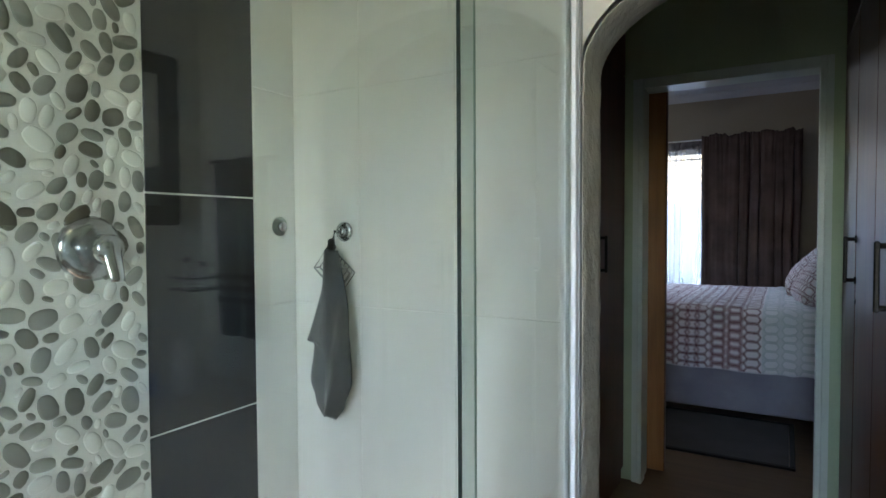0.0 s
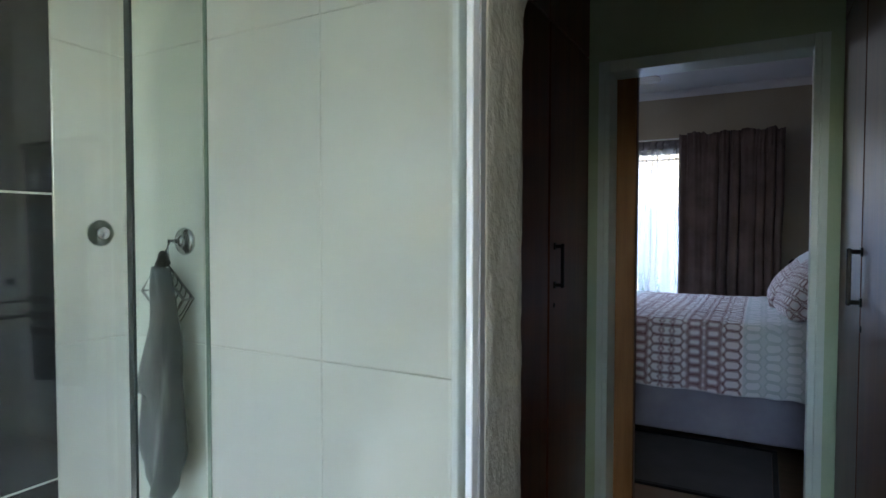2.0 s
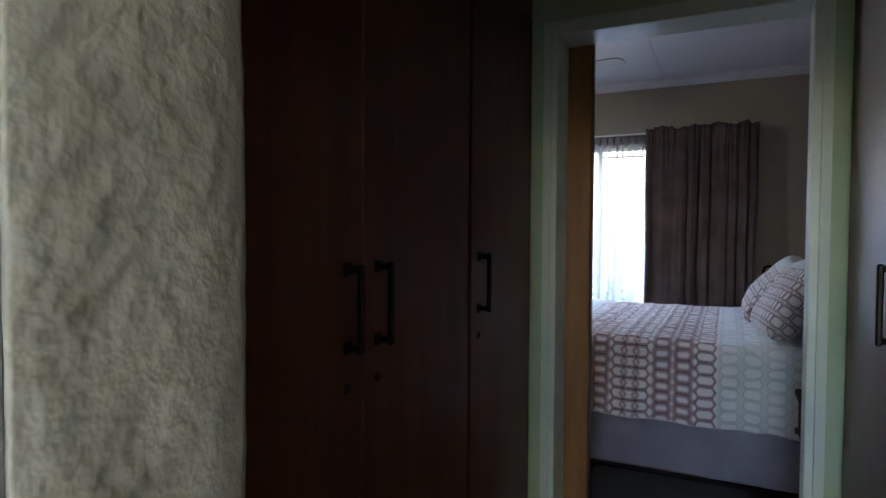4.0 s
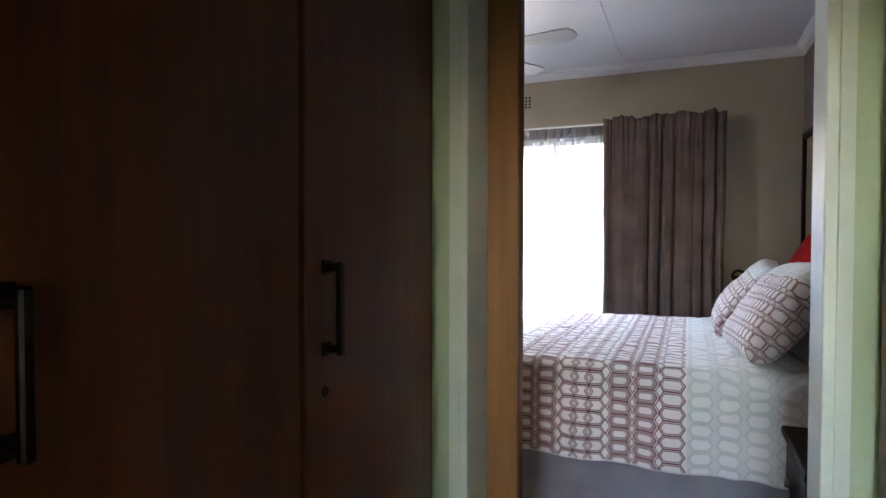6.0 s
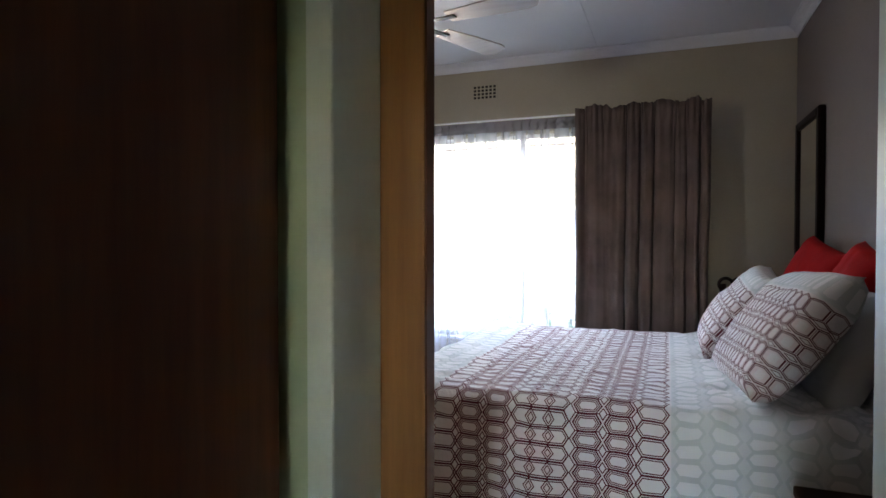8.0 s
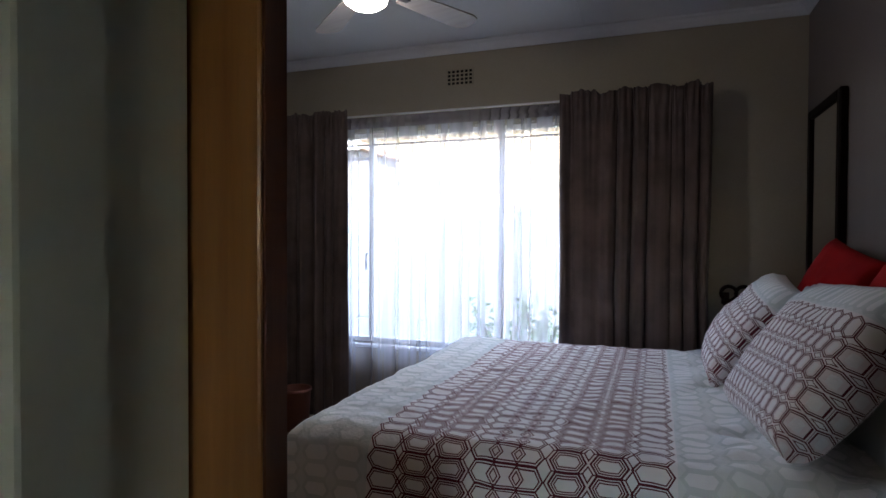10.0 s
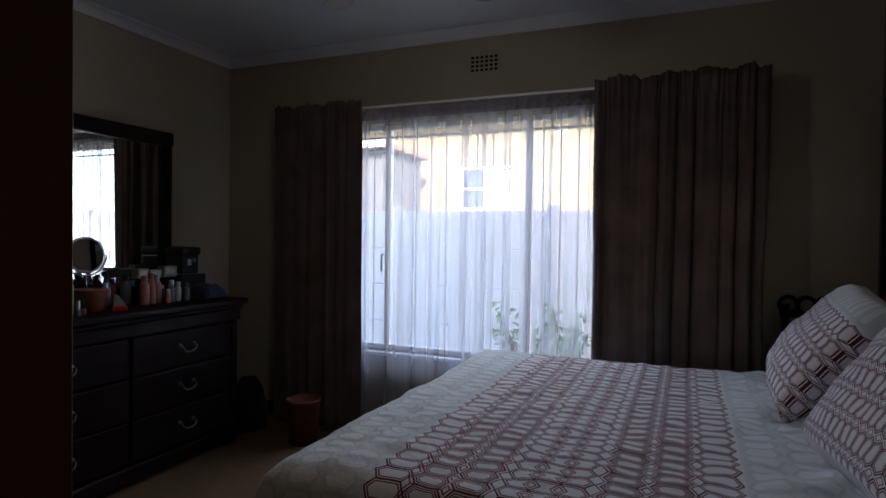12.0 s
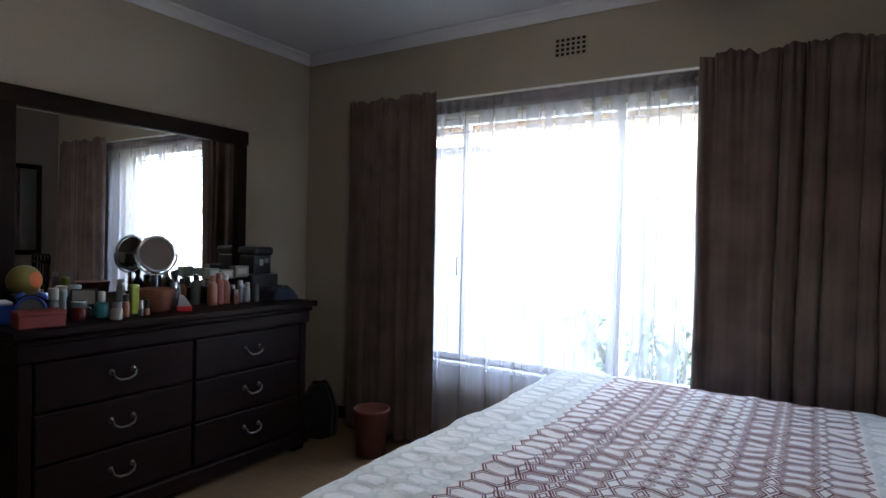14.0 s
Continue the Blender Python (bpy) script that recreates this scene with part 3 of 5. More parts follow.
shed = thing("outbuilding", "dark grey rendered outbuilding beyond the garden wall", "outbuilding")
SHED = surface("dark_grey_render", (0.10, 0.095, 0.10), (0.15, 0.145, 0.15), 0.9, 2, 20, 0.3, 0.006)
part("wall", box(-7.6, -4.85, 12.6, 14.3, -0.16, 3.0, 0.02), SHED, shed)
part("roof", box(-7.75, -4.72, 12.4, 14.45, 3.002, 3.14, 0.02), ROOF_TILE, shed)
part("fascia", box(-7.75, -4.72, 12.36, 12.398, 2.99, 3.15, 0.006), PAINT_WHITE, shed, "white fascia board")


def leafy(name, label, at, height, wide, count, seed):
    rnd = random.Random(seed)
    top = thing(name, label, "shrub", at)
    st, lv = bmesh.new(), bmesh.new()
    for k in range(7):
        a, r = rnd.uniform(0, 6.28), rnd.uniform(0.3, 1.0) * wide
        h = height * rnd.uniform(0.65, 1.0)
        tip = Vector((r * math.cos(a), r * math.sin(a), h))
        pts = [Vector((0, 0, 0)).lerp(tip, s) + Vector((0, 0, 0.15 * h * math.sin(s * 3.1))) for s in (0, 0.25, 0.5, 0.75, 1)]
        tube(pts, 0.008, 6, st)
        for j in range(count):
            s = rnd.uniform(0.25, 1.05)
            p = Vector((0, 0, 0)).lerp(tip, s) + Vector((rnd.gauss(0, 0.06), rnd.gauss(0, 0.06), rnd.gauss(0.04, 0.07)))
            l, w = rnd.uniform(0.05, 0.10), rnd.uniform(0.018, 0.035)
            m = Matrix.Translation(p) @ Euler((rnd.uniform(-0.9, 0.9), rnd.uniform(-0.9, 0.9), rnd.uniform(0, 6.28))).to_matrix().to_4x4()
            lv.faces.new([lv.verts.new(m @ Vector(q)) for q in ((0, 0, 0), (l * 0.5, w, 0.01), (l, 0, -0.01), (l * 0.5, -w, 0.01))])
    part("stems", st, STEM, top)
    tagged(part("foliage", lv, LEAF, top), kind="stuff")
    return top


leafy("garden_shrub", "leafy green shrub growing against the garden wall", (-0.55, 8.1, -0.16), 0.9, 0.42, 40, 3)
leafy("garden_shrub", "low leafy shrub in the garden bed", (-1.05, 8.5, -0.16), 0.8, 0.35, 30, 5)


# ---------------------------------------------------------------- curtains
def curtain(name, label, x0, x1, y, z0, z1, folds, amp, material, seed, category="curtain", thick=0.003, frill=0.05, flare=0.0, lap=0.010):
    rnd = random.Random(seed)
    ph = [rnd.uniform(0, 6.28) for _ in range(4)]

    def place(a, b):
        w = a * folds * 2 * math.pi + 1.9 * math.sin(a * 5 + ph[0]) + 1.3 * math.sin(a * 13 + ph[1]) + 0.5 * math.sin(a * 31 + ph[3])
        drop = 1 - b
        k = amp * (0.50 + 0.50 * min(1, drop * 2.2)) * (0.70 + 0.45 * math.sin(a * 11 + ph[2] + 0.8 * drop))
        dy = k * math.sin(w) + 0.25 * k * math.sin(2.1 * w + ph[3] + drop * 1.3) + 0.010 * wob(a * 4, drop * 2.0, seed)
        if frill:
            dy += 0.009 * math.sin(w * 3.7 + ph[1] + 2 * math.sin(a * 9)) * math.exp(-drop * 11)
        if b > 0.955:
            dy = dy * 0.75 + 0.005 * math.sin(w * 5 + ph[1])
        x = x0 + (x1 - x0) * a + lap * math.cos(w + 0.6 * drop) + flare * drop * (2 * a - 1) + 0.012 * wob(a * 3, drop * 3, seed + 5)
        z = z0 + (z1 - z0) * b
        if b > 0.97:
            z += (frill * 0.16 * math.sin(w * 0.5 + ph[2]) + frill * 0.34 * wob(a * 19, 0.3, seed) + frill * 0.05 * math.sin(w * 3.7 + ph[1])) * (b - 0.97) / 0.03
        return (x, y + dy, z)

    ob = sheet_ob(name, grid_mesh(int(max(200, folds * 26)), 48, place), material, None, thick)
    return tagged(ob, label, category, "curtains at the window")


rail = thing("curtain_rail", "white curtain rail above the window", "curtain rail")
part("rail", tube([(-2.32, 6.45, 2.215), (0.735, 6.45, 2.215)], 0.007, 10), PAINT_WHITE, rail)
for x in (-2.2, -0.86, 0.5):
    part("bracket", box(x - 0.012, x + 0.012, 6.455, 6.585, 2.205, 2.225, 0.003), PAINT_WHITE, rail)
for x in (-2.325, 0.74):
    part("end_knob", lathe([(0, -0.02), (0.016, -0.012), (0.018, 0.0), (0.016, 0.012), (0, 0.02)], 14, Matrix.Translation((x, 6.45, 2.215))), PAINT_WHITE, rail)
curtain("curtain", "taupe brown cloth curtain drawn aside in folds", -0.105, 0.765, 6.375, 0.03, 2.245, 9, 0.032, CURTAIN, 4, frill=0.06, flare=-0.008)
curtain("curtain", "narrow taupe brown cloth curtain drawn aside in folds", -2.345, -1.615, 6.375, 0.03, 2.245, 6, 0.030, CURTAIN, 9, frill=0.06)
curtain("sheer_curtain", "white see-through voile curtain hanging over the window", -2.05, 0.0, 6.485, 0.10, 2.155, 12, 0.026, SHEER, 12, "sheer curtain", 0.0, 0.0, 0.0, 0.042)
curtain("sheer_heading", "gathered grey heading band of the voile curtain", -2.05, 0.0, 6.455, 2.125, 2.205, 34, 0.008, SHEER_HEAD, 15, "curtain heading", 0.0, 0.0)


# ---------------------------------------------------------------- bed
BX0, BX1, BY0, BY1, BTOP = -0.57, 1.20, 4.13, 5.79, 0.79
bed = thing("bed", "double bed with grey base and dark carved headboard", "bed", (0.3, 4.93, 0))


def bed_part(name, b, material, label="", smooth=False):
    b.transform(Matrix.Translation((-0.3, -4.93, 0)))
    return part(name, b, material, bed, label, smooth)


bed_part("base", box(BX0 + 0.05, BX1 - 0.01, BY0 + 0.05, BY1 - 0.05, 0.10, 0.43, 0.02, segs=3), CLOTH_BASE, "grey cloth covered bed base")
bed_part("mattress", box(BX0 + 0.05, BX1 - 0.01, BY0 + 0.05, BY1 - 0.05, 0.432, 0.715, 0.05, segs=4), CLOTH_SHEET, "white mattress", True)
for x in (BX0 + 0.15, BX1 - 0.15):
    for y in (BY0 + 0.15, BY1 - 0.15):
        bed_part("leg", lathe([(0, 0), (0.03, 0), (0.035, 0.10), (0, 0.10)], 12, Matrix.Translation((x, y, 0))), WOOD_DARK)
hb = box(1.215, 1.262, BY0 - 0.02, BY1 + 0.10, 0.25, 0.98, 0.008)
bed_part("headboard", hb, WOOD_DARK, "dark stained headboard")
cr = tube([(1.238, BY0 - 0.02, 1.0)] + [(1.238, BY0 + (BY1 + 0.1 - BY0) * k / 24, 1.0 + 0.06 * math.sin(math.pi * k / 24)) for k in range(25)] + [(1.238, BY1 + 0.12, 1.0)], 0.028, 10)
bed_part("crest_rail", cr, WOOD_DARK, "", True)
for y in (BY0 - 0.03, BY1 + 0.11):
    bed_part("headboard_post", lathe([(0, 0), (0.035, 0), (0.035, 0.9), (0.045, 0.93), (0.03, 0.97), (0.04, 1.02), (0.03, 1.06), (0, 1.08)], 16, Matrix.Translation((1.238, y, 0))), WOOD_DARK, "", True)


def fold_over(s, r, flare):
    """Outward and downward way after s metres of cloth past an edge."""
    q = r * math.pi / 2
    if s <= 0:
        return s, 0.0
    if s < q:
        return r * math.sin(s / r), r * (1 - math.cos(s / r))
    return r + flare * (s - q), r + (s - q)


def duvet_place(u, v):
    r = 0.075
    ex, ey0, ey1 = BX0 + r, BY0 + r, BY1 - r
    ou, du = fold_over(ex - u, r, 0.05) if u < ex else (ex - u, 0)
    x = ex - ou
    if v < ey0:
        o, dv = fold_over(ey0 - v, r, 0.02)
        y = ey0 - o
    elif v > ey1:
        o, dv = fold_over(v - ey1, r, 0.02)
        y = ey1 + o
    else:
        y, dv = v, 0
    drop = max(du, dv) + 0.25 * min(du, dv)
    puff = 0.007 * wob(u, v, 1.0, 2.6) + 0.009 * wob(u, v, 4.0, 7) + 0.006 * wob(u, v, 6.0, 18)
    if u > 0.5:
        puff += (0.010 * math.sin(34 * (u - 0.55 * v) + 8 * wob(u, v, 2, 2.5)) + 0.030 * (0.30 - abs(wob(0.8 * u + 0.6 * v, 0.3 * (0.8 * v - 0.6 * u), 12, 10))) + 0.016 * abs(wob(u, v, 12, 9))) * min(1, (u - 0.5) * 6)
    z = BTOP - drop
    if drop > 0.10:
        sag = min(1, (drop - 0.10) * 5)
        wave = 0.016 * math.sin(u * 17 + 2 * wob(u, v, 3, 3)) + 0.01 * wob(u, v, 9, 9)
        if dv > 0.1:
            y += (wave + 0.012) * sag * (-1 if v < ey0 else 1)
        if du > 0.1:
            x -= (0.016 * math.sin(v * 15 + 2 * wob(u, v, 5, 3)) + 0.012) * sag
    return (x, y, z + puff * (1 if drop < 0.1 else 0.4))


DU0, DU1, DV0, DV1 = BX0 - 0.36, 1.17, BY0 - 0.37, BY1 + 0.37
duvet_bm = grid_mesh(200, 240, lambda a, b: duvet_place(DU0 + (DU1 - DU0) * a, DV0 + (DV1 - DV0) * b), lambda a, b: (DU0 + (DU1 - DU0) * a, DV0 + (DV1 - DV0) * b))
duvet = thing("duvet", "white duvet printed with maroon and pale hexagons, neatly spread", "duvet")
sheet_ob("cover", duvet_bm, PRINT_DUVET, duvet, 0.012)
for vv in (DV0 + 0.003, DV1 - 0.003):
    part("hem", tube([duvet_place(DU0 + 0.36 + (DU1 - DU0 - 0.37) * k / 90, vv) for k in range(91)], 0.007, 6), CLOTH_SHEET, duvet, "", True)


def pillow(name, label, at, tilt, turn, w, h, d, material, lean=0.0, seed=1, pinch=0.06):
    """A stuffed pillow, w along y, h up its face, d thick; stood up and leaned back by tilt."""
    def side(s):
        def place(a, b):
            p, q = 2 * a - 1, 2 * b - 1
            full = (max(0, 1 - abs(p) ** 2.6) * max(0, 1 - abs(q) ** 2.6)) ** 0.36
            inx = 1 - pinch * (1 - abs(q) ** 2) * abs(p) ** 2
            iny = 1 - pinch * (1 - abs(p) ** 2) * abs(q) ** 2
            t = d / 2 * full * (1 + 0.18 * wob(p, q, seed, 1.6)) + 0.006 * wob(p, q, seed + 7, 6) * full
            return Vector((-s * t, p * w / 2 * inx, q * h / 2 * iny))
        return place
    bm = grid_mesh(26, 22, side(1), lambda a, b: ((b - 0.5) * h, (a - 0.5) * w))
    merge(bm, grid_mesh(26, 22, side(-1), lambda a, b: ((b - 0.5) * h, (a - 0.5) * w)))
    bmesh.ops.remove_doubles(bm, verts=bm.verts, dist=0.0005)
    bmesh.ops.recalc_face_normals(bm, faces=bm.faces)
    ob = sheet_ob(name, bm, material)
    ob.matrix_basis = Matrix.Translation(at) @ pose(0, 0, 0, lean, 0, turn) @ pose(0, 0, 0, 0, tilt, 0)
    return tagged(ob, label, "pillow", "pillows on the bed")


pillow("pillow", "pillow in hexagon printed case leaning against others", (0.87, 4.55, 1.00), 38, 4, 0.70, 0.49, 0.23, PRINT_PILLOW, -4, 2, 0.02)
pillow("pillow", "pillow in hexagon printed case beside the far curtain", (0.83, 5.34, 0.985), 40, -5, 0.66, 0.46, 0.22, PRINT_PILLOW, 3, 5, 0.02)
pillow("pillow", "plain white pillow standing behind the printed ones", (1.07, 4.66, 0.955), 24, 2, 0.70, 0.44, 0.18, CLOTH_SHEET, 0, 8)
pillow("pillow", "plain white pillow standing behind the far printed one", (1.05, 5.36, 0.97), 22, 0, 0.68, 0.44, 0.15, CLOTH_SHEET, 0, 11)
tagged(pillow("cushion", "bright red scatter cushion propped against the wall", (1.14, 5.46, 1.12), 24, 8, 0.44, 0.40, 0.14, CLOTH_RED, 12, 14, 0.05), category="cushion")
tagged(pillow("cushion", "second red scatter cushion propped against the wall", (1.15, 4.82, 1.11), 24, -4, 0.42, 0.40, 0.14, CLOTH_RED, 8, 17, 0.05), category="cushion")

rug = thing("rug", "thin charcoal rug with a darker bound edge", "rug", (0.30, 3.83, 0))
part("mat", box(-0.42, 0.37, -0.26, 0.52, 0.0, 0.012, 0.004), CLOTH_MAT, rug)
rb = box(-0.45, 0.40, -0.29, -0.262, 0, 0.014, 0.004)
for a in ((-0.45, 0.40, 0.522, 0.55), (-0.45, -0.422, -0.262, 0.522), (0.372, 0.40, -0.262, 0.522)):
    box(a[0], a[1], a[2], a[3], 0, 0.014, 0.004, rb)
part("binding", rb, CLOTH_AND_SHADE_DARK, rug)

night = thing("bedside_table", "dark wooden bedside table with one drawer", "bedside table", (1.06, 3.83, 0))
part("top", box(-0.225, 0.20, -0.24, 0.24, 0.605, 0.635, 0.006, segs=2), WOOD_DARK, night)
part("body", box(-0.20, 0.195, -0.21, 0.21, 0.42, 0.604, 0.004), WOOD_DARK, night)
nd = part("drawer", box(-0.214, -0.201, -0.19, 0.19, 0.44, 0.585, 0.004), WOOD_DARK, night)
part("knob", lathe([(0, 0), (0.008, 0), (0.008, 0.012), (0.016, 0.02), (0.012, 0.03), (0, 0.032)], 14, Matrix.Translation((-0.214, 0, 0.51)) @ pose(0, 0, 0, 0, -90, 0)), BRASS_OLD, nd)
for x in (-0.18, 0.175):
    for y in (-0.19, 0.19):
        part("leg", box(x - 0.018, x + 0.018, y - 0.018, y + 0.018, 0, 0.419, 0.004), WOOD_DARK, night)

wm = thing("wall_mirror", "narrow dark framed mirror hung on the taupe wall", "mirror", (1.262, 6.11, 1.55))
mf = box(-0.02, 0.0165, -0.30, -0.25, -0.49, 0.49, 0.006)
for a in ((0.25, 0.30, -0.49, 0.49), (-0.25, 0.25, 0.44, 0.49), (-0.25, 0.25, -0.49, -0.44)):
    box(-0.02, 0.0165, a[0], a[1], a[2], a[3], 0.006, mf)
part("frame_moulding", mf, WOOD_DARK, wm)
part("glass", box(-0.008, 0.010, -0.249, 0.249, -0.439, 0.439), MIRROR, wm)

# ---------------------------------------------------------------- wardrobes in the passage
JOINTS = [1.30, 1.49, 1.915, 2.425, 2.962]


def pull(parent, x, y, z, side):
    """A squared bow handle of dull metal, standing out to the given side."""
    b = tube([(x, y, z + 0.072), (x + side * 0.03, y, z + 0.072)], 0.007, 8)
    tube([(x, y, z - 0.072), (x + side * 0.03, y, z - 0.072)], 0.007, 8, b)
    box(x + side * 0.026, x + side * 0.038, y - 0.007, y + 0.007, z - 0.082, z + 0.082, 0.003, b)
    for s in (-1, 1):
        box(x - side * 0.001, x + side * 0.006, y - 0.011, y + 0.011, z + s * 0.072 - 0.013, z + s * 0.072 + 0.013, 0.002, b)
    return part("handle", b, STEEL_DULL, parent, "dull metal bow handle")


def keyhole(parent, x, y, z, side):
    m = Matrix.Translation((x, y, z)) @ pose(0, 0, 0, 0, 90 * side, 0)
    part("keyhole", lathe([(0, 0), (0.010, 0), (0.010, 0.002), (0.006, 0.003), (0.003, 0.0015), (0, 0.001)], 14, m), STEEL_DULL, parent, "small metal keyhole plate")


def wardrobe(side, face, back, label, handles):
    """A floor-to-ceiling fitted wardrobe; side is the way that it faces along x."""
    top = thing("wardrobe", label, "wardrobe", ((face + back) / 2, 2.13, 0), group="wardrobes along the passage")
    off = Matrix.Translation((-(face + back) / 2, -2.13, 0))

    def put(name, b, material=WOOD_ROBE, parent=top, lab=""):
        b.transform(off)
        return part(name, b, material, parent, lab)

    f = face - side * 0.020
    x0, x1 = sorted((back, f - side * 0.001))
    put("carcass", box(x0, x1, 1.28, 2.968, 0.0, 2.635, 0.002))
    p0, p1 = sorted((f, face - side * 0.012))
    put("plinth", box(p0, p1, 1.285, 2.965, 0.0, 0.075, 0.002))
    d0, d1 = sorted((f, face))
    for ya, yb in zip(JOINTS, JOINTS[1:]):
        put("top_door", box(d0, d1, ya + 0.002, yb - 0.002, 2.09, 2.63, 0.003))
        d = put("door", box(d0, d1, ya + (0.010 if ya == 2.425 else 0.002), yb - (0.006 if yb == 2.425 else 0.002), 0.08, 2.084, 0.003))
        for y in handles:
            if ya < y < yb:
                pull(d, face - (face + back) / 2, y - 2.13, 1.203, side)
                keyhole(d, face - (face + back) / 2, y - 2.13, 1.055, side)
    return top


wardrobe(1, -0.075, -0.715, "dark mahogany veneered fitted wardrobe with closed doors", (1.862, 1.966, 2.49))
wardrobe(-1, 0.852, 1.455, "dark mahogany veneered fitted wardrobe with a glossy sheen", (1.57, 2.405))

# ---------------------------------------------------------------- shower screen
SX = 0.248
screen = thing("shower_screen", "frameless green-tinted glass shower screen in a pale channel", "shower screen", (SX, 0.9, 0))


def pane_part(name, x, y0, y1, z0, z1, parent):
    p = part(name, box(x - 0.003, x + 0.003, y0, y1, z0, z1), GLASS_SHOWER, parent)
    p.visible_shadow = False
    return p


fixed = pane_part("fixed_pane", 0, 0.625 - 0.9, 1.108 - 0.9, 0.06, 2.05, screen)
part("edge", box(-0.0028, 0.0028, 0.6230 - 0.9, 0.6248 - 0.9, 0.06, 2.05), GLASS_EDGE, fixed, "dark green polished edge")
part("channel_flange", box(-0.016, -0.0055, 1.095 - 0.9, 1.122 - 0.9, 0.02, 2.09, 0.0015), ALU, screen, "pale aluminium wall channel")
part("channel_flange", box(0.0055, 0.016, 1.095 - 0.9, 1.122 - 0.9, 0.02, 2.09, 0.0015), ALU, screen, "pale aluminium wall channel")
part("channel_back", box(-0.016, 0.016, 1.1225 - 0.9, 1.129 - 0.9, 0.02, 2.09, 0.001), ALU, screen)
part("seal", box(0.0165, 0.0195, 1.112 - 0.9, 1.128 - 0.9, 0.02, 2.09, 0.001), plain("grey_seal", (0.35, 0.36, 0.37), 0.5), screen, "grey silicone seal")
slide = thing("shower_door", "frameless sliding glass shower door standing closed", "shower door", (SX - 0.010, 0.2, 0))
sp = pane_part("door_pane", 0, -1.4 - 0.2, 0.690 - 0.2, 0.06, 2.05, slide)
part("edge", box(-0.0016, 0.0016, 0.4902, 0.4915, 0.06, 2.05), GLASS_EDGE_PALE, sp, "pale green polished edge")
part("top_rail", box(-0.012, 0.022, -1.6, 0.89, 2.051, 2.09, 0.003), ALU, slide, "pale aluminium top rail")
part("bottom_rail", box(-0.012, 0.022, -1.6, 0.89, 0.0, 0.058, 0.003), ALU, slide, "pale aluminium floor track")


# ---------------------------------------------------------------- shower fittings
mixer = thing("shower_mixer", "round chrome shower mixer with a lever", "shower mixer", (-0.614, 0.588, 1.281), 90)
mz = pose(0, 0, 0, 90, 0, 0)
part("cover_plate", lathe([(0, 0), (0.068, 0), (0.0685, 0.004), (0.062, 0.012), (0.05, 0.018), (0.03, 0.020), (0, 0.020)], 40, mz), CHROME, mixer, "", True)
part("valve_body", lathe([(0.027, 0.020), (0.027, 0.048), (0.031, 0.050), (0.031, 0.075), (0.026, 0.084), (0, 0.087)], 28, mz), CHROME, mixer, "", True)
lv = bmesh.new()
for k in range(9):
    s = k / 8
    m = Matrix.Translation((0.004 * s, -0.074 - 0.020 * s, 0.010 - 0.075 * s))
    ring = [m @ Vector(((0.021 - 0.006 * s) * math.cos(q), (0.011 - 0.004 * s) * math.sin(q), 0)) for q in (2 * math.pi * j / 14 for j in range(14))]
    vs = [lv.verts.new(p) for p in ring]
    if k:
        for j in range(14):
            lv.faces.new((last[j], last[(j + 1) % 14], vs[(j + 1) % 14], vs[j]))
    else:
        lv.faces.new(vs)
    last = vs
lv.faces.new(last)
part("lever", lv, CHROME, mixer, "", True)


def suction(name, label, at, turn, hook):
    top = thing(name, label, "hook", at, turn)
    mm = pose(0, 0, 0, 90, 0, 0)
    part("suction_cup", lathe([(0, 0), (0.027, 0), (0.028, 0.004), (0.026, 0.0075), (0.018, 0.009), (0, 0.0095)], 28, mm), thin_glass("clear_plastic", (0.80, 0.85, 0.82), 0.08) if not hook else CHROME, top, "", True)
    part("boss", lathe([(0, 0.0096), (0.013, 0.0096), (0.0135, 0.016), (0.010, 0.020), (0, 0.021)], 20, mm), CHROME, top, "", True)
    if hook:
        part("hook_arm", tube([(-0.004, -0.018, 0.0), (-0.010, -0.032, 0.002), (-0.012, -0.036, -0.02), (-0.012, -0.034, -0.042), (-0.012, -0.042, -0.052), (-0.012, -0.052, -0.046)], 0.0045, 10), CHROME, top, "", True)
    return top


suction("suction_hook", "chrome suction hook on white shower tiles", (-0.423, 1.180, 1.312), 0, True)
suction("suction_disc", "clear suction disc stuck to white tiles", (-0.614, 1.117, 1.328), 90, False)

rack = thing("wire_soap_rack", "chrome wire soap rack hung tilted from the hook", "soap rack", (-0.415, 1.155, 1.265), 0)
rack.matrix_basis = pose(-0.428, 1.150, 1.207, 0, 40, 0)
for yy in (0.0, -0.022):
    part("rim", tube([(-0.052, yy, -0.036), (0.052, yy, -0.036), (0.052, yy, 0.036), (-0.052, yy, 0.036)], 0.0028, 8, None, True), CHROME, rack)
for k in range(6):
    x = -0.04 + 0.016 * k
    part("wire", tube([(x, 0.0, -0.036), (x, 0.006, -0.02), (x, 0.006, 0.02), (x, 0.0, 0.036)], 0.0016, 6), CHROME, rack)
for x, z in ((-0.052, -0.036), (0.052, -0.036), (0.052, 0.036), (-0.052, 0.036)):
    part("post", tube([(x, 0.0, z), (x, -0.022, z)], 0.0022, 6), CHROME, rack)


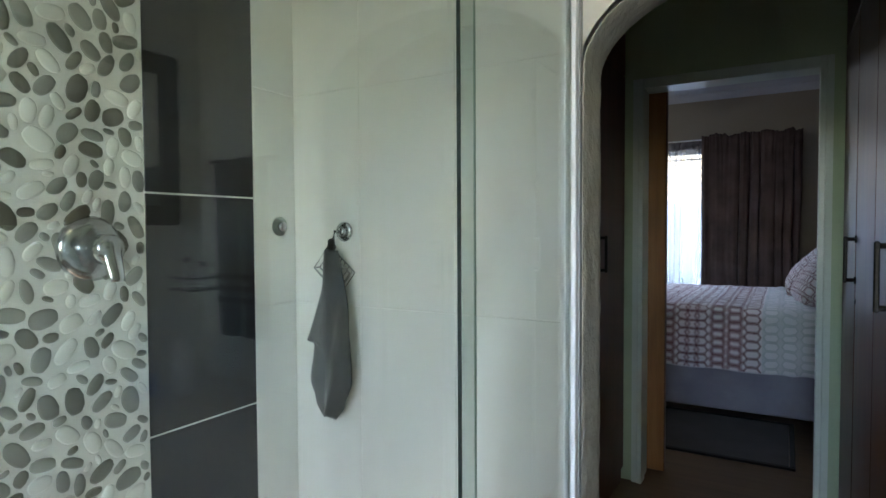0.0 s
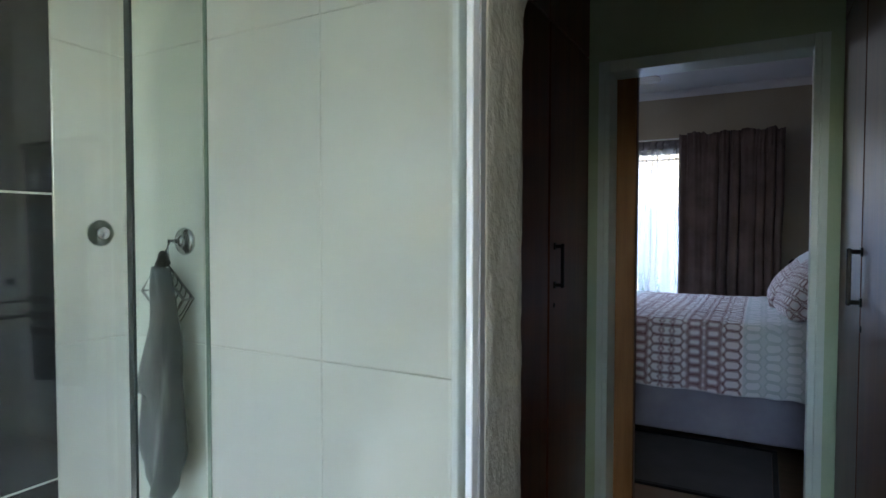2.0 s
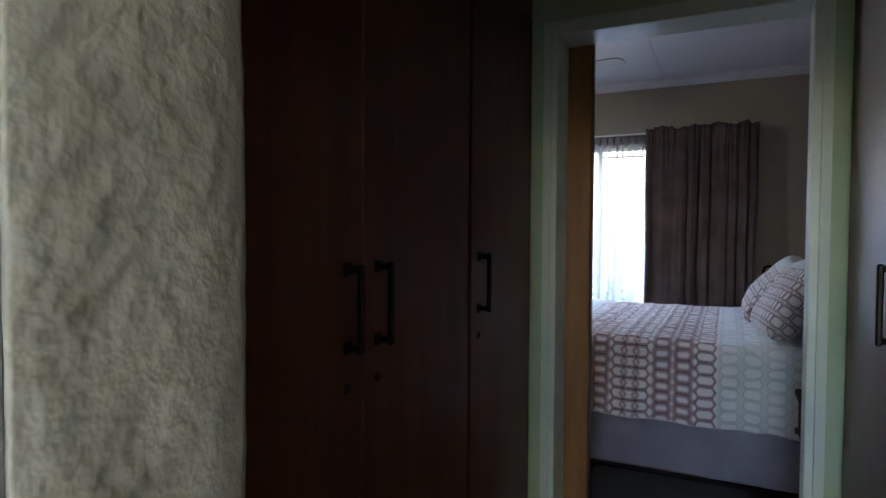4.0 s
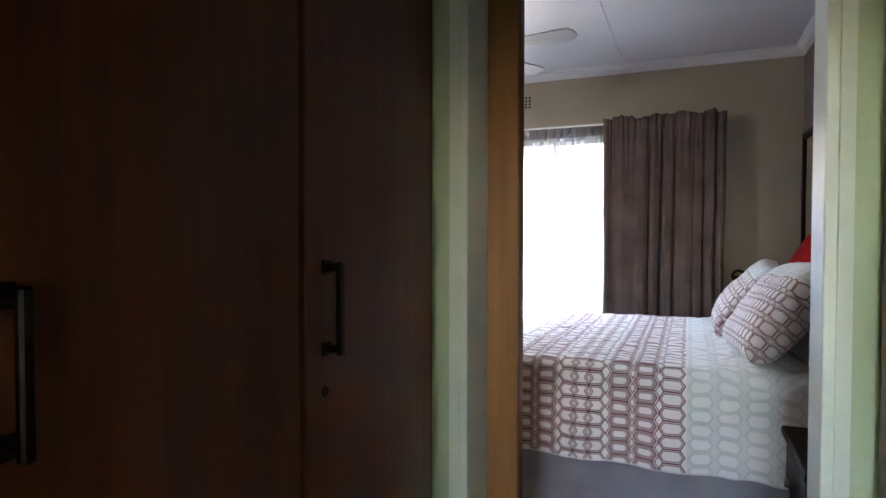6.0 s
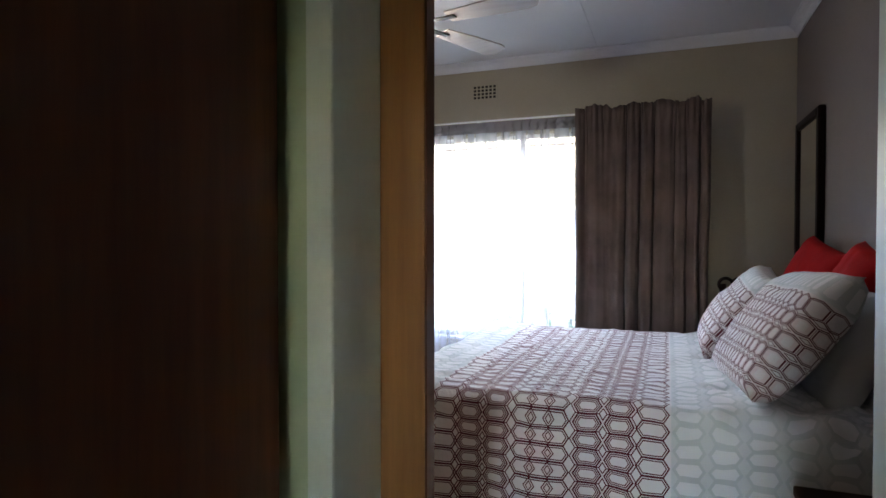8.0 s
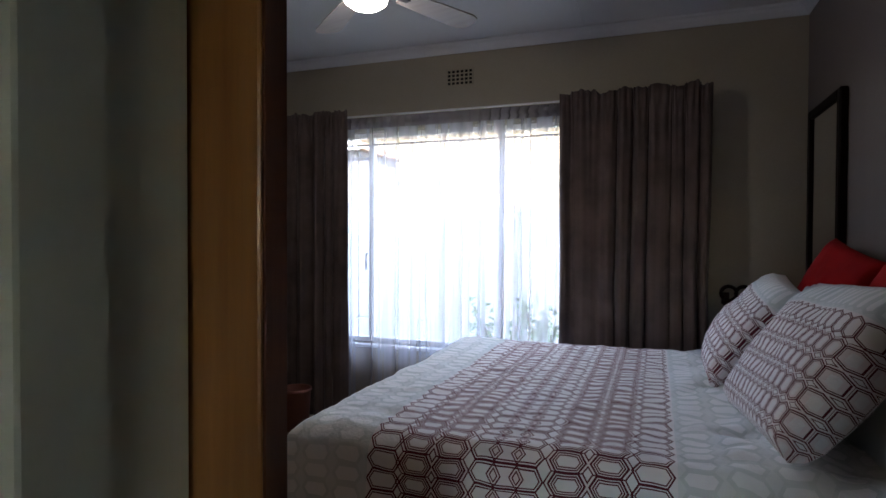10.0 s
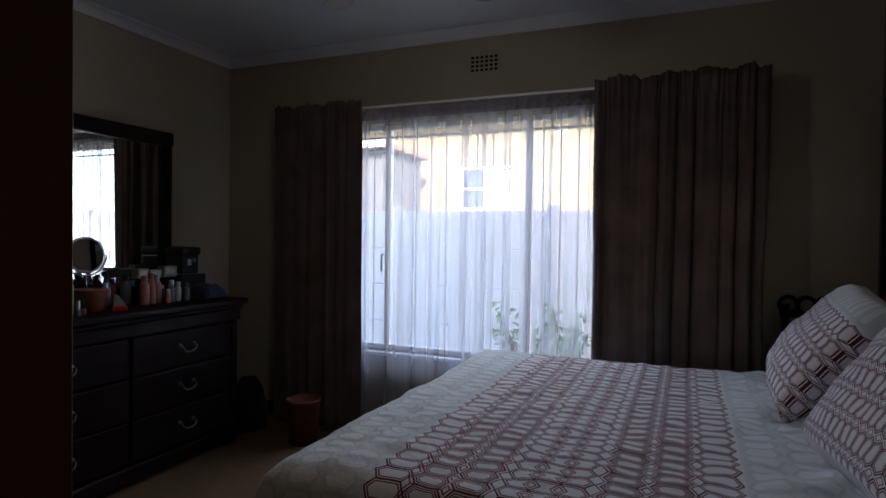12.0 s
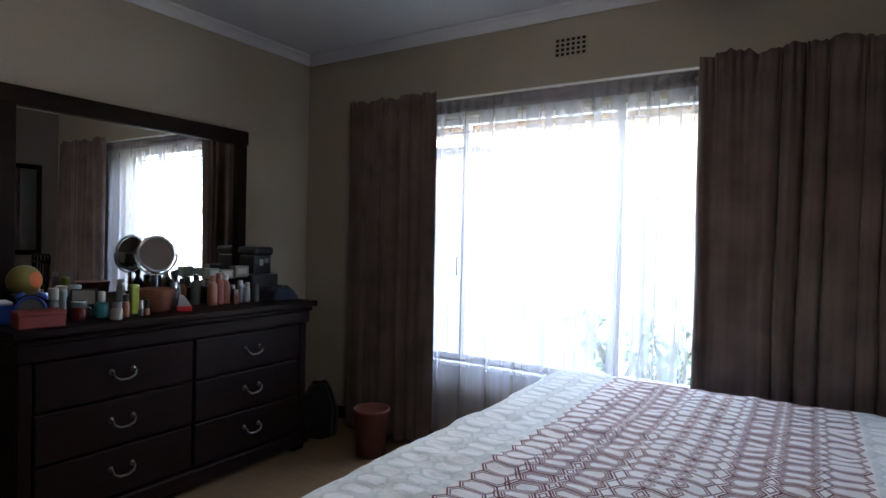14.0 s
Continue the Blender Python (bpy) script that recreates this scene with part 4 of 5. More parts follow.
def towel_place(a, b):
    """A small towel hung by one point: narrow at the top, opening to a slanted hem."""
    z = 1.262 - 0.446 * b
    half = 0.018 + 0.060 * min(1, b * 1.12) ** 0.8 - 0.060 * max(0, (b - 0.80) / 0.20) ** 1.4
    p = 2 * a - 1
    cx = -0.428 - 0.006 * b + 0.012 * math.sin(b * 4)
    x = cx + p * half - 0.036 * max(0, -p) * max(0, min((b - 0.25) / 0.33, (0.62 - b) / 0.04))
    y = 1.134 + 0.009 * math.sin(p * 3.1 + b * 2.5 + 0.6) * (0.4 + b) - 0.020 * (1 - p * p) + 0.005 * wob(p * 2, b * 5, 1)
    return (x, y, z + 0.006 * wob(p * 3, b, 2) - 0.02 * p * max(0, 1 - abs(b - 0.62) / 0.06) - 0.02 * p * p * (1 if b > 0.9 else 0))


tagged(sheet_ob("face_towel", grid_mesh(30, 60, towel_place), TOWEL_GREY, None, 0.010), "small grey terry towel hanging from the hook", "towel")
lp = tube([(-0.434, 1.142, 1.266), (-0.434, 1.132, 1.285), (-0.430, 1.126, 1.270), (-0.428, 1.124, 1.235)], 0.010, 8)
tagged(mesh_ob("towel_loop", lp, CLOTH_AND_SHADE_DARK, None, True), "black hanging loop over the hook", "loop")

# ---------------------------------------------------------------- bathroom behind the screen's reflection
vanity = thing("vanity", "white bathroom vanity with a basin", "vanity", (1.24, 0.45, 0))
part("cabinet", box(-0.19, 0.205, -0.45, 0.64, 0.08, 0.815, 0.006), PAINT_WHITE, vanity)
part("counter", box(-0.21, 0.205, -0.47, 0.66, 0.816, 0.855, 0.008, segs=2), CERAMIC, vanity)
part("basin", lathe([(0, 0.860), (0.10, 0.863), (0.16, 0.885), (0.18, 0.93), (0.172, 0.932), (0.15, 0.90), (0.09, 0.875), (0, 0.87)], 32, Matrix.Translation((0, -0.2, 0))), CERAMIC, vanity, "", True)
part("tap", tube([(0.15, -0.2, 0.855), (0.15, -0.2, 1.02), (0.12, -0.2, 1.06), (0.06, -0.2, 1.06), (0.04, -0.2, 1.03)], 0.011, 10), CHROME, vanity, "chrome swan-neck tap", True)
bm_ = thing("bathroom_mirror", "dark framed mirror above the basin", "mirror", (1.432, 0.715, 1.583))
b = box(-0.02, 0.0165, -0.32, -0.262, -0.25, 0.25, 0.005)
for a in ((0.262, 0.32, -0.25, 0.25), (-0.262, 0.262, 0.192, 0.25), (-0.262, 0.262, -0.25, -0.192)):
    box(-0.02, 0.0165, a[0], a[1], a[2], a[3], 0.005, b)
part("frame_moulding", b, WOOD_DARK, bm_)
part("glass", box(-0.006, 0.012, -0.261, 0.261, -0.191, 0.191), MIRROR, bm_)
lb = thing("soap_bottle", "pale blue and white bottle beside the basin", "bottle", (1.30, 0.83, 0.855))
part("body", lathe([(0, 0), (0.034, 0), (0.037, 0.008), (0.037, 0.10), (0.028, 0.13), (0.014, 0.14), (0, 0.14)], 24), CERAMIC, lb, "", True)
part("wrapper", lathe([(0.0374, 0.03), (0.0376, 0.032), (0.0376, 0.088), (0.0374, 0.09)], 24), plain("pale_blue_wrapper", (0.30, 0.42, 0.62), 0.4), lb, "pale blue wrapper")
part("cap", lathe([(0.016, 0.1405), (0.016, 0.162), (0.013, 0.166), (0, 0.166)], 20), plain("blue_cap", (0.25, 0.36, 0.60), 0.35), lb)
tc = thing("tooth_mug", "white mug on the counter beside the bottle", "mug", (1.31, 0.955, 0.855))
part("cup", lathe([(0, 0), (0.026, 0), (0.030, 0.004), (0.032, 0.155), (0.030, 0.156), (0.028, 0.008), (0, 0.008)], 24), CERAMIC, tc, "", True)
ws = thing("wire_shelf", "dark wire corner shelf holding small bottles", "shelf", (1.39, 1.06, 1.14))
for z in (0.0, 0.035):
    part("rim", tube([(-0.06, -0.055, z), (0.055, -0.055, z), (0.055, 0.055, z), (-0.06, 0.055, z)], 0.003, 6, None, True), CHROME, ws)
for k in range(7):
    part("wire", tube([(-0.06, -0.05 + 0.0167 * k, 0.0), (0.058, -0.05 + 0.0167 * k, 0.0)], 0.0018, 6), CHROME, ws)
for y, h_ in ((-0.03, 0.07), (0.025, 0.055)):
    tp = thing("small_bottle", "small pale bottle on the wire shelf", "bottle", (1.385, 1.06 + y, 1.1423))
    part("body", lathe([(0, 0), (0.018, 0), (0.018, h_), (0.009, h_ + 0.01), (0, h_ + 0.01)], 14), CERAMIC, tp, "", True)
    part("cap", lathe([(0.010, h_ + 0.0105), (0.010, h_ + 0.026), (0, h_ + 0.026)], 14), CHROME, tp)
hand_y = lambda a, b: 1.105 - 0.006 + 0.010 * math.sin(a * 14) * b
ht = grid_mesh(20, 30, lambda a, b: (1.12 + 0.22 * a, hand_y(a, b), 1.52 - 0.52 * b))
hand_towel = thing("hand_towel", "grey hand towel with dark stripes on the bar", "towel")
sheet_ob("cloth", ht, TOWEL_GREY, hand_towel, 0.008)
for z0, z1 in ((1.10, 1.118), (1.135, 1.153), (1.17, 1.188)):
    st_ = grid_mesh(20, 2, lambda a, b: (1.12 + 0.22 * a, hand_y(a, (1.52 - z0) / 0.52) - 0.0065, z0 + (z1 - z0) * b))
    sheet_ob("stripe", st_, CLOTH_MAT, hand_towel, 0.002)
hr = thing("towel_ring", "chrome towel bar on the plaster wall", "towel bar", (1.23, 1.105, 1.525))
part("bar", tube([(-0.14, 0, 0), (0.14, 0, 0)], 0.007, 10), CHROME, hr)
for x in (-0.13, 0.13):
    part("bracket", tube([(x, 0, 0), (x, 0.0245, 0)], 0.008, 10), CHROME, hr)
bwin = thing("window_2", "white framed bathroom window with clear panes", "window", kind="structure")
bf = box(0.1, 1.1, -1.70, -1.66, 1.1, 1.14, 0.003)
for a in ((0.1, 1.1, 2.11, 2.15), (0.1, 0.14, 1.14, 2.11), (1.06, 1.1, 1.14, 2.11), (0.58, 0.62, 1.14, 2.11)):
    box(a[0], a[1], -1.70, -1.66, a[2], a[3], 0.003, bf)
part("window_frame", bf, PAINT_WHITE, bwin)
for x0, x1 in ((0.14, 0.58), (0.62, 1.06)):
    p = part("pane", box(x0, x1, -1.682, -1.678, 1.14, 2.11), GLASS_WINDOW, bwin)
    p.visible_shadow = False
dl = thing("downlight", "warm round downlight in the bathroom ceiling", "ceiling light", (0.74, -0.17, 2.64))
part("trim_ring", lathe([(0.035, 0), (0.055, -0.004), (0.058, 0.0), (0.035, -0.0005)], 28), CHROME, dl)
part("bulb", lathe([(0, -0.003), (0.034, -0.002), (0.034, 0.0), (0, 0.0)], 24), BULB, dl, "glowing warm bulb face")

# ---------------------------------------------------------------- ceiling fan
fan = thing("ceiling_fan", "five-bladed ceiling fan with a lit opal globe, at rest", "ceiling fan", (-0.713, 4.923, -0.035))
part("canopy", lathe([(0, 2.7345), (0.07, 2.7345), (0.065, 2.68), (0.03, 2.64), (0, 2.64)], 28), PAINT_WHITE, fan, "", True)
part("rod", lathe([(0.012, 2.645), (0.012, 2.53)], 12), PAINT_WHITE, fan)
part("motor", lathe([(0, 2.55), (0.06, 2.545), (0.105, 2.52), (0.11, 2.48), (0.09, 2.445), (0.05, 2.435), (0, 2.435)], 32), PAINT_WHITE, fan, "", True)
part("globe", lathe([(0.05, 2.434), (0.075, 2.428), (0.095, 2.405), (0.09, 2.378), (0.06, 2.357), (0, 2.350)], 32), GLOBE, fan, "lit opal glass globe", True)


def blade():
    b = bmesh.new()
    out = [(0.20, -0.045), (0.40, -0.062), (0.60, -0.068), (0.64, -0.055), (0.66, -0.02), (0.66, 0.02), (0.64, 0.055), (0.60, 0.068), (0.40, 0.062), (0.20, 0.045)]
    lo = [b.verts.new((x, y, -0.003 - 0.16 * y)) for x, y in out]
    hi = [b.verts.new((x, y, 0.003 - 0.16 * y)) for x, y in out]
    n = len(out)
    b.faces.new(lo[::-1]), b.faces.new(hi)
    for k in range(n):
        b.faces.new((lo[k], lo[(k + 1) % n], hi[(k + 1) % n], hi[k]))
    return b


for k in range(5):
    m = Matrix.Translation((0, 0, 2.455)) @ pose(0, 0, 0, 0, 0, -8.0 + 72.0 * k)
    b = blade()
    b.transform(m)
    bl = part("blade", b, BLADE, fan)
    arm = box(0.07, 0.24, -0.018, 0.018, -0.010, -0.002, 0.003)
    arm.transform(m)
    part("blade_arm", arm, STEEL_DULL, bl)

# ---------------------------------------------------------------- air vent
vent = thing("air_vent", "cream plaster air vent with rows of square holes", "vent", (-0.842, 6.585, 2.468))
VW, VH = 0.19, 0.108
NX, NZ = 6, 4
vb = bmesh.new()
px, pz = VW / NX, VH / NZ
for k in range(NX + 1):
    box(-VW / 2 + k * px - px * 0.17, -VW / 2 + k * px + px * 0.17, -0.006, 0, -VH / 2 - pz * 0.17, VH / 2 + pz * 0.17, 0, vb)
for j in range(NZ + 1):
    for k in range(NX):
        box(-VW / 2 + k * px + px * 0.17, -VW / 2 + (k + 1) * px - px * 0.17, -0.006, 0, -VH / 2 + j * pz - pz * 0.17, -VH / 2 + j * pz + pz * 0.17, 0, vb)
part("grille", vb, PAINT_CREAM, vent)
# Thin black sheet behind the grille paints the shade inside its holes.
part("hole_shade", box(-VW / 2 - 0.004, VW / 2 + 0.004, -0.0015, -0.0005, -VH / 2 - 0.004, VH / 2 + 0.004), CLOTH_AND_SHADE_DARK, vent, "dark sheet standing in for the shade in the holes")

# ---------------------------------------------------------------- dresser with mirror
DX, DY = -2.60, 5.19
dresser = thing("dresser", "espresso-stained wooden dresser with six drawers", "dresser", (DX, DY, 0))
part("top", box(-0.32, 0.36, -0.83, 0.83, 0.90, 0.936, 0.010, segs=3), WOOD_DARK, dresser)
part("top_moulding", box(-0.315, 0.335, -0.81, 0.81, 0.872, 0.899, 0.010, segs=2), WOOD_DARK, dresser)
part("frieze", box(-0.315, 0.318, -0.80, 0.80, 0.80, 0.871, 0.006, segs=2), WOOD_DARK, dresser)
part("carcass", box(-0.315, 0.285, -0.79, 0.79, 0.12, 0.799, 0.004), WOOD_DARK, dresser)
part("base_moulding", box(-0.315, 0.32, -0.815, 0.815, 0.04, 0.119, 0.014, segs=3), WOOD_DARK, dresser)
for y in (-0.75, 0.75):
    for x in (-0.26, 0.26):
        part("foot", box(x - 0.035, x + 0.035, y - 0.045, y + 0.045, 0.0, 0.0395, 0.008), WOOD_DARK, dresser)
for s in (-1, 1):
    part("end_pilaster", box(0.286, 0.306, s * 0.762 - 0.028, s * 0.762 + 0.028, 0.125, 0.795, 0.006), WOOD_DARK, dresser)
for y0, y1 in ((-0.728, -0.008), (0.008, 0.728)):
    for z0, z1 in ((0.585, 0.79), (0.362, 0.575), (0.135, 0.352)):
        d = part("drawer", box(0.286, 0.308, y0, y1, z0, z1, 0.007, segs=2), WOOD_DARK, dresser)
        yc, zc = (y0 + y1) / 2, (z0 + z1) / 2
        hp = [(0.309, yc - 0.05, zc + 0.015), (0.330, yc - 0.052, zc + 0.012), (0.336, yc - 0.045, zc - 0.008), (0.336, yc - 0.02, zc - 0.022), (0.336, yc + 0.02, zc - 0.022), (0.336, yc + 0.045, zc - 0.008), (0.330, yc + 0.052, zc + 0.012), (0.309, yc + 0.05, zc + 0.015)]
        hb_ = tube(hp, 0.0055, 8)
        for q in (-0.05, 0.05):
            lathe([(0, 0), (0.014, 0), (0.012, 0.004), (0, 0.006)], 14, Matrix.Translation((0.308, yc + q, zc + 0.015)) @ pose(0, 0, 0, 0, 90, 0), hb_)
        part("handle", hb_, BRASS_OLD, d, "aged metal swan-neck handle", True)

dm = thing("dresser_mirror", "wide mirror in a dark moulded wooden frame", "mirror", (-2.79, 5.19, 0.937))
MY, MZ = 0.69, 1.06
fb = box(-0.03, 0.030, -MY, -MY + 0.075, 0.0, MZ, 0.010, segs=2)
box(-0.03, 0.030, MY - 0.075, MY, 0.0, MZ, 0.010, fb, 2)
box(-0.03, 0.034, -MY - 0.01, MY + 0.01, MZ - 0.08, MZ + 0.012, 0.012, fb, 2)
box(-0.03, 0.030, -MY + 0.075, MY - 0.075, 0.0, 0.08, 0.010, fb, 2)
part("frame_moulding", fb, WOOD_DARK, dm)
part("glass", box(-0.012, 0.004, -MY + 0.074, MY - 0.074, 0.079, MZ - 0.079), MIRROR, dm)


# ---------------------------------------------------------------- small things on the dresser
TOP_Z = 0.937


def bottle(name, label, x, y, r, h, neck, cap_h, body, cap, square=False, z=TOP_Z):
    top = thing(name, label, "bottle", (x, y, z), random.Random(label + str(x)).uniform(-25, 25), "toiletries on the dresser")
    if square:
        part("body", box(-r, r, -r * 0.7, r * 0.7, 0, h, 0.004, segs=2), body, top)
    else:
        part("body", lathe([(0, 0), (r * 0.92, 0), (r, 0.006), (r, h * 0.72), (r * 0.9, h * 0.86), (neck, h), (0, h)], 20), body, top, "", True)
    part("cap", lathe([(0, h + 0.0005), (neck * 1.15, h + 0.0005), (neck * 1.15, h + cap_h), (neck * 0.9, h + cap_h + 0.003), (0, h + cap_h + 0.003)], 16), cap, top)
    return top


P_WHITE, P_BLACK = plain("white_plastic", (0.36, 0.36, 0.34), 0.3), plain("black_plastic", (0.012, 0.012, 0.013), 0.3)
P_PINK, P_SALMON = plain("peach_plastic", (0.33, 0.135, 0.09), 0.35), plain("salmon_plastic", (0.27, 0.085, 0.065), 0.35)
P_TEAL, P_YELLOW = plain("teal_plastic", (0.025, 0.17, 0.19), 0.3), plain("yellow_green_plastic", (0.32, 0.37, 0.045), 0.35)
P_BLUE, P_RED = plain("blue_plastic", (0.02, 0.07, 0.35), 0.3), plain("red_plastic", (0.50, 0.02, 0.025), 0.35)
P_SILVER, P_CLEAR = plain("silvered_plastic", (0.55, 0.56, 0.58), 0.25, 0.6), plain("pale_grey_plastic", (0.14, 0.15, 0.16), 0.25)
P_AMBER, P_BOX = plain("amber_glass", (0.22, 0.09, 0.03), 0.12), plain("printed_card", (0.20, 0.20, 0.16), 0.6)
BASKET = surface("red_brown_basket", (0.16, 0.05, 0.028), (0.26, 0.09, 0.05), 0.7, 30, 120, 0.5, 0.003)
CARD_RED = surface("dull_red_card", (0.13, 0.016, 0.012), (0.19, 0.026, 0.018), 0.7, 12, 80, 0.1)

# round two-sided make-up mirror on its stand
mk = thing("makeup_mirror", "round chrome make-up mirror on a stand", "mirror", (-2.655, 5.20, TOP_Z), -14)
part("stem", tube([(0, 0, 0.0), (0, 0, 0.175)], 0.010, 12), CHROME, mk)
part("base", lathe([(0, 0), (0.055, 0), (0.054, 0.006), (0.02, 0.012), (0, 0.013)], 24), CHROME, mk)
yoke = tube([(0, 0.108 * math.cos(q), 0.283 + 0.112 * math.sin(q)) for q in (math.pi + math.pi * k / 16 for k in range(17))], 0.0055, 8)
part("yoke", yoke, P_SILVER, mk, "", True)
disc = Matrix.Translation((0, 0, 0.285)) @ pose(0, 0, 0, 0, 84, 0)
part("rim", lathe([(0.088, -0.008), (0.097, -0.008), (0.101, 0.0), (0.097, 0.008), (0.088, 0.008)], 40, disc), P_SILVER, mk, "", True)
part("glass", lathe([(0, -0.005), (0.089, -0.005), (0.089, 0.005), (0, 0.005)], 40, disc), MIRROR, mk)

bk = thing("basket", "round red-brown woven basket holding bottles", "basket", (-2.47, 5.09, TOP_Z))
part("side", lathe([(0, 0), (0.075, 0), (0.088, 0.11), (0.092, 0.115), (0.084, 0.1148), (0.08, 0.108), (0, 0.108)], 28), BASKET, bk, "", True)

bottle("lotion_bottle", "white and grey squat cream bottle", -2.31, 4.80, 0.026, 0.055, 0.019, 0.022, P_WHITE, P_CLEAR)
bottle("nail_polish", "small bottle of clear polish with silver cap", -2.335, 4.93, 0.013, 0.035, 0.008, 0.04, P_CLEAR, P_SILVER)
bottle("nail_polish", "small bottle of pale polish with dark cap", -2.345, 4.965, 0.013, 0.035, 0.008, 0.04, P_PINK, P_BLACK)
bottle("perfume_bottle", "teal perfume bottle with a silver cap", -2.42, 4.79, 0.032, 0.075, 0.014, 0.045, P_TEAL, P_SILVER)
bottle("spray_can", "slim white bottle with rounded cap", -2.46, 4.90, 0.021, 0.15, 0.014, 0.02, P_CLEAR, P_WHITE)
bottle("cream_tube", "yellow-green tube standing on its cap", -2.44, 4.955, 0.024, 0.135, 0.02, 0.006, P_YELLOW, P_YELLOW, True)
bottle("serum_bottle", "tan bottle with black cap", -2.36, 4.87, 0.018, 0.075, 0.012, 0.03, P_PINK, P_BLACK)
bottle("deodorant", "dark bottle with silver cap", -2.50, 4.70, 0.024, 0.11, 0.017, 0.035, P_BLACK, P_SILVER)
bottle("body_spray", "clear bottle with white cap", -2.50, 4.62, 0.022, 0.09, 0.018, 0.05, P_CLEAR, P_WHITE)
bottle("twin_bottle", "white rounded bottle of a matching pair", -2.58, 4.69, 0.026, 0.13, 0.022, 0.012, P_WHITE, P_WHITE)
bottle("twin_bottle", "white rounded bottle of a matching pair", -2.58, 4.75, 0.026, 0.13, 0.022, 0.012, P_WHITE, P_WHITE)
bottle("cream_jar", "small dark red jar with a clear lid", -2.40, 4.68, 0.033, 0.06, 0.030, 0.025, plain("dark_red_glass", (0.14, 0.015, 0.015), 0.2), P_CLEAR)
for k in range(3):
    bottle("shampoo_bottle", "tall peach coloured lotion bottle", -2.47 - 0.012 * k, 5.42 + 0.052 * k, 0.027, 0.135 + 0.012 * (k % 2), 0.014, 0.03, (P_PINK, P_SALMON, P_PINK)[k], (P_PINK, P_SALMON, P_WHITE)[k])
bottle("lotion_bottle", "grey bottle among the toiletries", -2.46, 5.60, 0.022, 0.10, 0.014, 0.03, P_CLEAR, P_SILVER)
bottle("lotion_bottle", "slim white bottle among the toiletries", -2.47, 5.66, 0.017, 0.09, 0.012, 0.025, P_WHITE, P_WHITE)
bottle("lotion_bottle", "short pale bottle among the toiletries", -2.43, 5.55, 0.014, 0.06, 0.010, 0.02, P_PINK, P_WHITE)
bottle("lotion_bottle", "blue-grey bottle near the mirror", -2.45, 5.71, 0.016, 0.085, 0.012, 0.02, P_CLEAR, P_CLEAR)
for k in range(6):
    bottle("dark_bottle", "dark glass bottle crowded before the mirror", -2.58 - 0.03 * (k % 2), 5.26 + 0.065 * k, 0.022 + 0.003 * (k % 3), 0.10 + 0.018 * (k % 3), 0.013, 0.03, (P_BLACK, P_AMBER, P_CLEAR)[k % 3], (P_SILVER, P_BLACK, P_BLACK)[k % 3])

spray = thing("spray_bottle", "black trigger spray bottle", "bottle", (-2.60, 5.28, TOP_Z), -50)
part("body", lathe([(0, 0), (0.034, 0), (0.036, 0.01), (0.034, 0.10), (0.014, 0.14), (0.013, 0.155), (0, 0.155)], 20), P_BLACK, spray, "", True)
th = box(-0.018, 0.055, -0.012, 0.012, 0.172, 0.198, 0.006, segs=2)
box(-0.014, 0.016, -0.011, 0.011, 0.155, 0.174, 0.003, th)
part("spray_head", th, P_BLACK, spray)
part("trigger", tube([(0.035, 0, 0.174), (0.042, 0, 0.155), (0.036, 0, 0.135)], 0.005, 8), P_BLACK, spray)

iron = thing("ornament", "small white and red wedge-shaped ornament", "ornament", (-2.36, 5.175, TOP_Z), -35)
part("base", box(-0.03, 0.03, -0.036, 0.036, 0, 0.028, 0.006, segs=2), P_RED, iron, "red plastic base")
wd = bmesh.new()
lo = [wd.verts.new(p) for p in ((-0.022, -0.030, 0.0285), (0.022, -0.030, 0.0285), (0.022, 0.030, 0.0285), (-0.022, 0.030, 0.0285))]
hi = [wd.verts.new(p) for p in ((-0.012, -0.022, 0.085), (0.012, -0.022, 0.085), (0.012, -0.004, 0.080), (-0.012, -0.004, 0.080))]
wd.faces.new(lo), wd.faces.new(hi)
for k in range(4):
    wd.faces.new((lo[k], lo[(k + 1) % 4], hi[(k + 1) % 4], hi[k]))
part("body", wd, P_WHITE, iron)

stand = thing("wire_organiser", "chrome wire organiser with boxes on it", "organiser", (-2.66, 5.66, TOP_Z))
for x in (-0.06, 0.06):
    for y in (-0.15, 0.15):
        part("leg", tube([(x, y, 0), (x, y, 0.135)], 0.0035, 6), CHROME, stand)
part("shelf", box(-0.065, 0.065, -0.155, 0.155, 0.135, 0.139, 0.001), CHROME, stand)
for k, (y, w, hh) in enumerate(((-0.11, 0.035, 0.055), (-0.02, 0.045, 0.045), (0.09, 0.05, 0.065))):
    bx = thing("small_box", "small pale printed card box", "box", (-2.66, 5.66 + y, TOP_Z + 0.1395))
    part("carton", box(-0.03, 0.03, -w, w, 0, hh, 0.002), P_BOX, bx)
    part("label_panel", box(0.0301, 0.0306, -w * 0.7, w * 0.7, hh * 0.25, hh * 0.8), P_WHITE, bx, "pale printed panel")
for k in range(4):
    bottle("dark_bottle", "short dark bottle under the wire organiser", -2.63, 5.54 + 0.07 * k, 0.022, 0.07, 0.014, 0.02, (P_BLACK, P_AMBER)[k % 2], (P_SILVER, P_WHITE)[k % 2])

